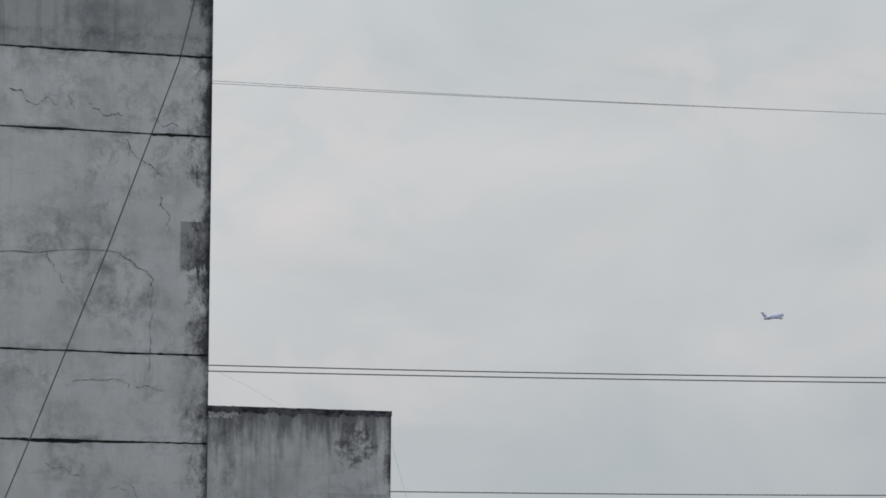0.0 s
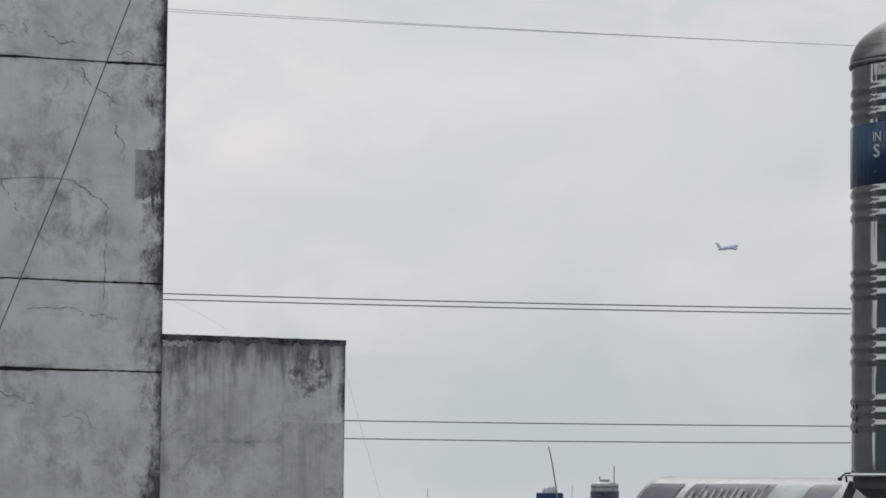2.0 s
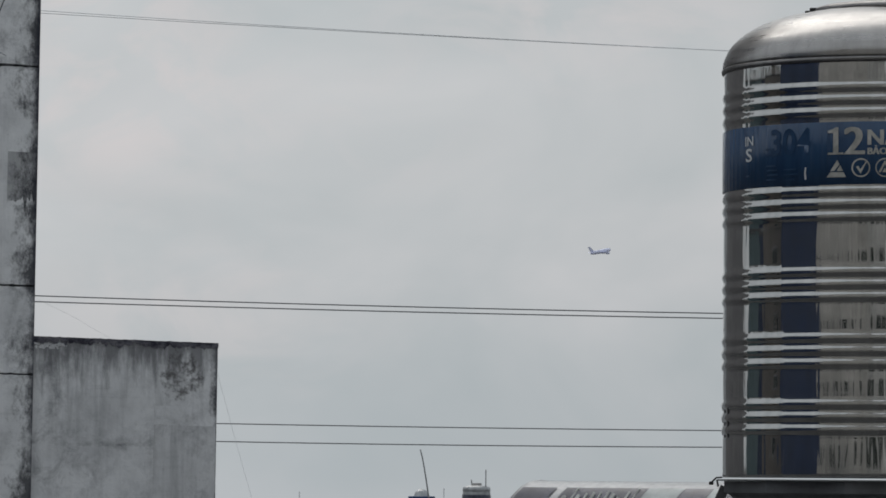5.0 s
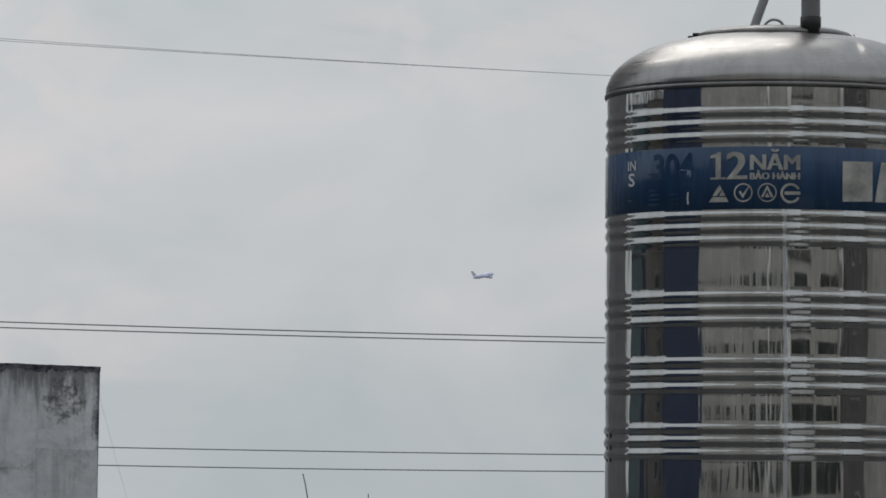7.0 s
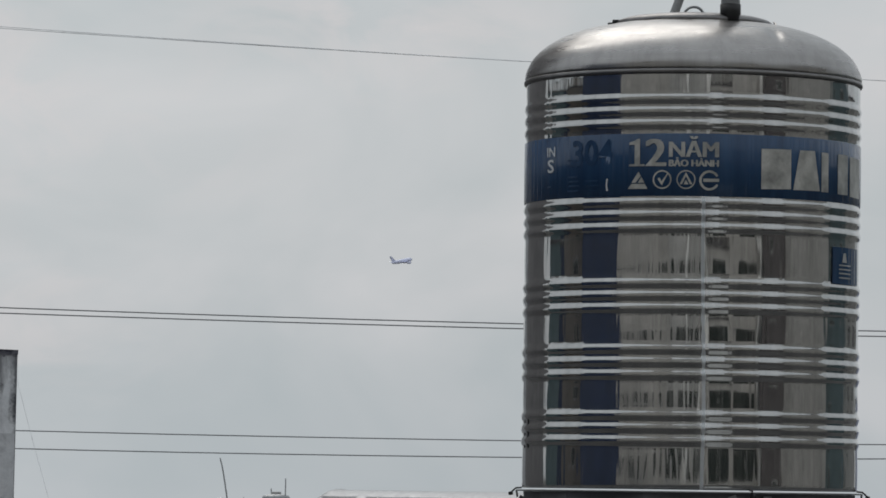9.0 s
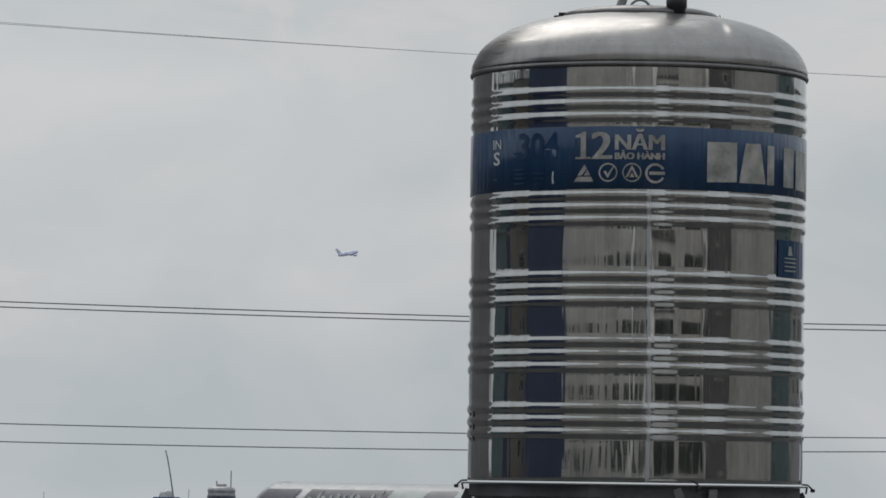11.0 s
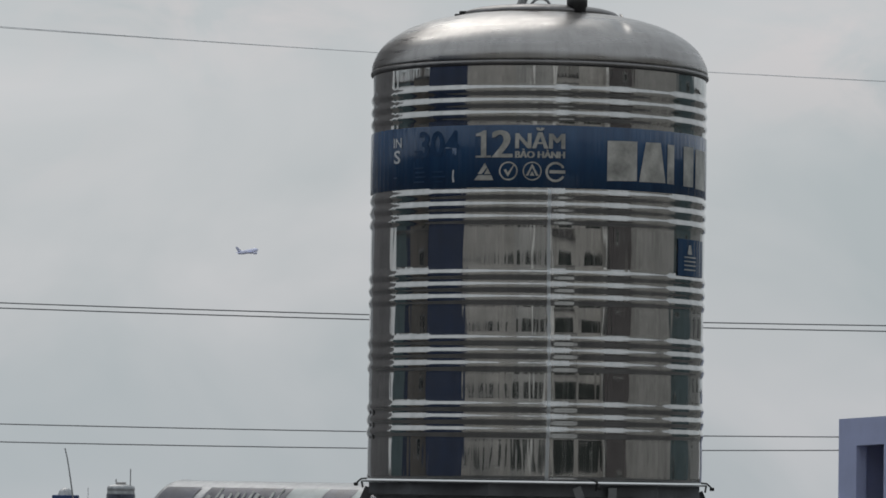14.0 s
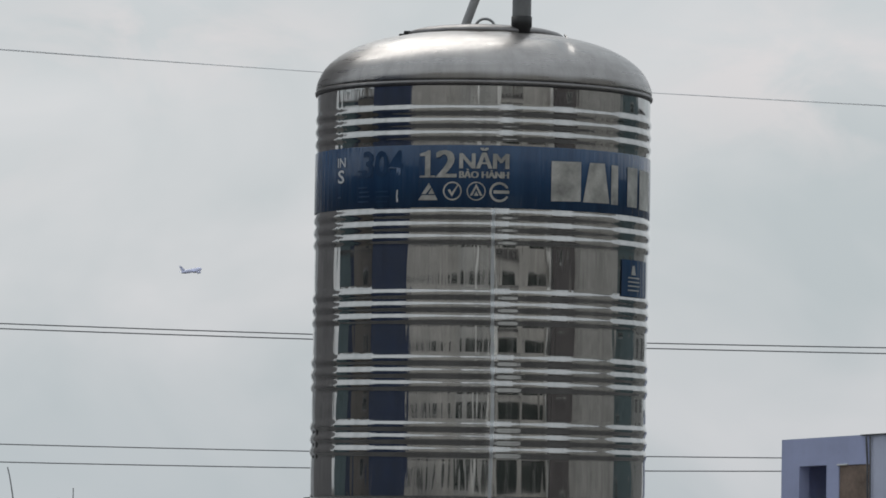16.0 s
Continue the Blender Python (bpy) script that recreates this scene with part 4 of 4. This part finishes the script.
# ---- the lilac house ----
def lilac_house():
    root = new("lilac_house")
    s, c = 0.866, 0.5
    root.matrix_basis = Matrix(((c, s, 0, 5.584), (-s, c, 0, 40.0), (0, 0, 1, Z), (0, 0, 0, 1)))
    tagged(root, "lilac-blue painted house top with a dark opening and brown board", "house")
    up = lambda p: Vector((p.x, p.y, p.z + 0.038 * p.x))
    # front wall round its two openings; x along the wall, y into the house
    for x0, x1, z0, z1 in ((0.0, 0.25, -12, 0.585), (0.25, 0.63, 0.345, 0.585), (0.63, 0.80, -12, 0.585), (0.80, 1.215, 0.335, 0.585), (0.25, 0.63, -12, -0.6), (0.80, 1.215, -12, -0.6)):
        part("wall", shaped(boxed((x0, 0, z0), (x1, 0.11, z1)), up), M_LILAC, root)
    part("side_wall", shaped(boxed((0.0, 0.112, -12), (0.12, 3.5, 0.583)), up), M_LILAC, root)
    part("back_wall", shaped(boxed((0.122, 1.6, -12), (6.0, 1.75, 0.45)), up), M_DARKROOM, root)
    part("reveal", shaped(boxed((0.63, 0.112, -0.6), (0.78, 0.62, 0.36)), up), M_LILAC, root)
    part("roof", shaped(boxed((0.122, 0.165, 0.40), (6.0, 3.5, 0.55)), up), M_ROOF, root)
    part("board", shaped(boxed((0.802, 0.008, -0.6), (1.213, 0.03, 0.333), 0.003), up), M_BOARD, root, "stained brown board in an opening")
    part("ledge", shaped(boxed((0.79, -0.015, 0.334), (0.93, 0.006, 0.346)), up), M_WHITE, root)
    part("pipe", tube(bmesh.new(), [(1.205, -0.03, 0.61), (1.222, -0.03, 0.40), (1.232, -0.03, -0.1), (1.25, -0.03, -3)], 0.0085), M_STAND, root, "dark downpipe")
    part("pipe", tube(bmesh.new(), [(1.258, -0.03, 0.62), (1.262, -0.03, 0.4), (1.285, -0.03, -3)], 0.007), M_STAND, root)
    part("wing_wall", shaped(boxed((1.22, -0.005, -12), (6.0, 0.16, 0.576)), up), M_LILAC_PALE, root)
    part("roof_edge", shaped(boxed((1.12, -0.03, 0.577), (6.0, 0.4, 0.586)), up), M_STAND, root)


lilac_house()

# ---- thin lines near the walls ----
bm = tube(bmesh.new(), [(-4.02, 38, Z + 6.4), (-4.434, 38, Z + 4.517), (-4.565, 38, Z + 3.99), (-5.16, 38, Z + 2.42), (-5.80, 38, Z + 0.84), (-6.9, 38, Z - 1.8), (-11.0, 38, 0)], 0.0058, 6)
tagged(part("hanging_cable", bm, M_STAND, smooth=True), "thin dark cable slanting down past the rendered wall", "cable")
bm = tube(bmesh.new(), [(-9.6, 82, Z + 3.28), (-9.12, 82, Z + 3.047), (-8.56, 82, Z + 2.774), (-7.95, 82, Z + 2.42), (-7.3, 82, Z + 1.9), (-6.8, 82, Z - 2), (-6.7, 82, 0)], 0.0017, 6)
tagged(part("slack_line", bm, M_WIRE_THIN, smooth=True), "very thin pale line hanging behind the lower wall", "cable")
bm = tube(bmesh.new(), [(-3.45, 46.5, Z + 1.2), (-3.375, 46.5, Z + 0.91), (-3.24, 46.5, Z + 0.428), (-3.046, 46.5, Z - 0.239), (-2.4, 46.5, Z - 2.4), (-1.0, 46.5, 0)], 0.0012, 6)
tagged(part("slack_line", bm, M_WIRE_THIN, smooth=True), "very thin pale line hanging beside the lower wall", "cable")


# ---- the airliner ----
def airliner():
    root = thing("airliner", (44.6, 4500.0, Z + 220.5), "pale twin-engined airliner climbing away, haze put into its paint", "aircraft")
    root.matrix_basis = pose(44.6, 4500.0, Z + 220.5, 6, -12, 24) @ Matrix.Scale(1.02, 4)
    body = [(0.0, -10.8), (0.7, -10.5), (1.35, -8.6), (1.85, -5.5), (2.0, -2.0), (2.0, 7.0), (1.8, 8.8), (1.3, 10.2), (0.6, 10.9), (0.0, 11.1)]
    turn = Matrix.Rotation(radians(90), 3, "Y")
    part("fuselage", shaped(lathe(bmesh.new(), body, 20), lambda p: turn @ p), M_PLANE, root, "", True)

    def blade(pts, thick, axis):
        bm = bmesh.new()
        off = Vector((0, 0, thick)) if axis == "z" else Vector((0, thick, 0))
        a = [bm.verts.new(Vector(p) + off) for p in pts]
        b = [bm.verts.new(Vector(p) - off) for p in pts]
        bm.faces.new(a)
        bm.faces.new(b[::-1])
        for i in range(len(pts)):
            j = (i + 1) % len(pts)
            bm.faces.new((a[i], b[i], b[j], a[j]))
        return bm

    for s in (-1, 1):
        part("wing", blade([(5.6, s * 1.6, -0.9), (0.4, s * 1.6, -0.9), (-4.4, s * 12.0, 0.7), (-2.9, s * 12.0, 0.7)], 0.18, "z"), M_PLANE, root)
        part("tailplane", blade([(-8.2, s * 0.6, 0.4), (-10.3, s * 0.6, 0.4), (-11.4, s * 4.6, 0.8), (-10.4, s * 4.6, 0.8)], 0.10, "z"), M_PLANE, root)
        eng = shaped(lathe(bmesh.new(), [(0.0, -1.9), (0.75, -1.8), (1.15, 0.2), (1.1, 1.7), (0.0, 1.6)], 14), lambda p: turn @ p + Vector((5.4, s * 4.4, -2.3)))
        part("engine", eng, M_PLANE_DARK, root, "", True)
    part("fin", blade([(-6.2, 0, 1.3), (-10.2, 0, 0.8), (-12.4, 0, 6.6), (-10.4, 0, 6.6)], 0.16, "y"), M_PLANE_DARK, root, "darker tail fin")


airliner()


# ---- houses round about, which the polished tank mirrors ----
BACK = math.atan2(-TANK.x, -TANK.y)


def around(angle, dist):
    """A place at that angle from the way back to the eye, positive to the right of the picture, round the tank."""
    a = BACK - radians(angle)
    return Vector((TANK.x + dist * math.sin(a), TANK.y + dist * math.cos(a), 0.0))


def town_house(a0, d0, a1, d1, height, mat, label, floors=4, bays=4, deep=7.0, win=(1.2, 1.4), level=None):
    """A house whose front runs from one bearing and distance to another, seen from the tank."""
    p, q = around(a0, d0), around(a1, d1)
    along = (q - p)
    width = along.length
    along.normalize()
    out = Vector((-along.y, along.x, 0))
    if out.dot(Vector((TANK.x, TANK.y, 0)) - p) > 0:
        out = -out
    root = new("town_house")
    root.matrix_basis = Matrix(((along.x, out.x, 0, p.x), (along.y, out.y, 0, p.y), (0, 0, 1, 0), (0, 0, 0, 1)))
    tagged(root, label, "house", "houses across the way")
    part("wall", boxed((0, 0.12, 0), (width, deep, height)), mat, root)
    part("parapet", boxed((-0.08, 0.02, height), (width + 0.08, deep, height + 0.25), 0.02), M_ROOF, root)
    pitch, step = height / floors, width / max(bays, 1)
    rows = [pitch * (f + 0.52) for f in range(floors)] if level is None else [level - 3.1 * f for f in range(4)]
    for z in rows:
        for b in range(bays):
            x = step * (b + 0.5)
            w, h = min(win[0], step * 0.7) / 2, min(win[1], pitch * 0.85) / 2
            frame_bm = bmesh.new()
            for lo, hi in (((x - w - 0.06, 0.05, z - h - 0.06), (x + w + 0.06, 0.14, z - h)), ((x - w - 0.06, 0.05, z + h), (x + w + 0.06, 0.14, z + h + 0.06)),
                           ((x - w - 0.06, 0.05, z - h), (x - w, 0.14, z + h)), ((x + w, 0.05, z - h), (x + w + 0.06, 0.14, z + h)), ((x - 0.025, 0.06, z - h), (x + 0.025, 0.13, z + h))):
                box(frame_bm, lo, hi)
            window = part("window", frame_bm, M_WHITE, root)
            part("pane", boxed((x - w, 0.10, z - h), (x + w, 0.118, z + h)), M_GLASS, window)
    return root


balcony = thing("balcony", (0, -0.9, Z - 1.62), "plain concrete balcony with a low wall", "balcony")
part("slab", boxed((-1.6, -1.0, -0.15), (1.6, 1.25, 0.0)), M_LIGHTSTONE, balcony)
part("railing_wall", boxed((-1.6, 1.15, 0.0), (1.6, 1.25, 0.85), 0.01), M_BEIGE, balcony)


def row_dist(a):
    return 18.2 / math.cos(radians(a))


town_house(-53, row_dist(-53), -15.6, row_dist(-15.6), Z + 17.5, M_BEIGE, "tall pale beige house with small windows", 8, 8, win=(0.9, 1.7), level=12.3)
town_house(-15.5, row_dist(-15.5), 8.5, row_dist(8.5), Z + 15.5, M_COOL, "tall stained cream house behind the balcony", 8, 4, win=(1.2, 2.1), level=12.3)
town_house(9.7, row_dist(9.7), 27, row_dist(27), Z + 2.3, M_BEIGE, "pale beige house with a wide dark window", 5, 1, win=(5.2, 2.4), level=12.3)
town_house(8, 27, 29, 28, Z + 7.5, M_COOL, "plain cream house behind the low one", 5, 0)
town_house(46.1, row_dist(46.1), 52.5, row_dist(52.5), Z + 15.0, M_COOL, "narrow plain cream house end", 7, 0)
town_house(27.3, row_dist(27.3), 46, row_dist(46), Z + 16.0, M_BEIGE, "tall pale beige house with wide dark windows", 8, 1, win=(7.4, 2.4), level=12.3)
for bearing, dist in ((-2.9, 17.5), (8.2, 17.5), (47.2, 24.5)):
    pillar = thing("pillar", around(bearing, dist), "slim round white pillar before the house fronts", "pillar", "white pillars")
    part("shaft", tube(bmesh.new(), [(0, 0, 0), (0, 0, Z + 7)], 0.30 if dist < 20 else 0.45, 16), M_WHITE, pillar, "", True)
sheet_at = around(18, 2.5)
sheet = thing("roof_sheet", (sheet_at.x, sheet_at.y, Z - 0.95), "white corrugated sheet lying on the dark flat roof", "roof sheet", turn=math.degrees(-(BACK - radians(18))))
bm = bmesh.new()
rows = []
for k in range(49):
    x = -0.34 + 0.68 * k / 48
    rows.append([bm.verts.new((x, y, h + 0.012 + 0.008 * math.sin(k * math.pi / 2))) for y, h in ((-1.1, 0.0), (1.1, 0.0), (1.1, 0.004), (-1.1, 0.004))])
for p, q in zip(rows, rows[1:]):
    for i in range(4):
        bm.faces.new((p[i], q[i], q[(i + 1) % 4], p[(i + 1) % 4]))
part("sheet", bm, M_SHEET, sheet)


def roof_clutter(a0, a1, dist, base, seed, mat, tall=2.0):
    """Sheds and stair heads that break the skyline over the low houses."""
    rng = random.Random(seed)
    a = a0
    while a > a1:
        step = rng.uniform(1.6, 3.4)
        spot, w, h = around(a - step / 2, dist + 2.0), math.radians(step) * dist, rng.uniform(0.25 * tall, tall)
        shed_top = thing("stair_head", (spot.x, spot.y, base), "small rendered stair head on a low house roof", "stair head", "stair heads", turn=math.degrees(-(BACK - radians(a))))
        part("wall", boxed((-w / 2, -0.9, 0), (w / 2, 0.9, h)), mat, shed_top)
        part("roof", boxed((-w / 2 - 0.1, -1.0, h), (w / 2 + 0.1, 1.0, h + 0.12)), M_ROOF, shed_top)
        a -= step * rng.uniform(1.1, 2.0)


roof_clutter(-80, -95, 22, Z + 2.95, 3, M_BROWN)
roof_clutter(-97, -113, 23, Z + 2.75, 5, M_DUN)
roof_clutter(26, 10, 18.6, Z + 2.55, 9, M_UMBER, 1.1)
town_house(51, 21, 65, 22, Z + 5, M_UMBER, "narrow dark brown clad town house", 4, 1)
town_house(64.5, 22.5, 107, 22, Z + 11.5, M_BEIGE, "long tall pale beige house", 7, 5, level=10.2)
town_house(105.5, 26, 131, 26, Z + 4.5, M_TEAL, "tall grey-green painted town house", 5, 2)
town_house(133, 30, 156, 36, Z + 3.4, M_BEIGE, "beige town house beyond the roofs", 4, 3)
town_house(-49, 15, -79, 15, Z + 6.5, M_NAVY, "tall house clad in navy sheet metal", 5, 0)
town_house(-77, 22.5, -95.5, 21, Z + 2.7, M_BROWN, "brown painted town house", 4, 1)
town_house(-94.5, 23, -100, 23, Z + 2.5, M_NAVY, "narrow dark town house", 4, 0)
town_house(-100, 22.5, -114.5, 23.6, Z + 2.6, M_TEAL, "grey-green painted town house", 4, 0)
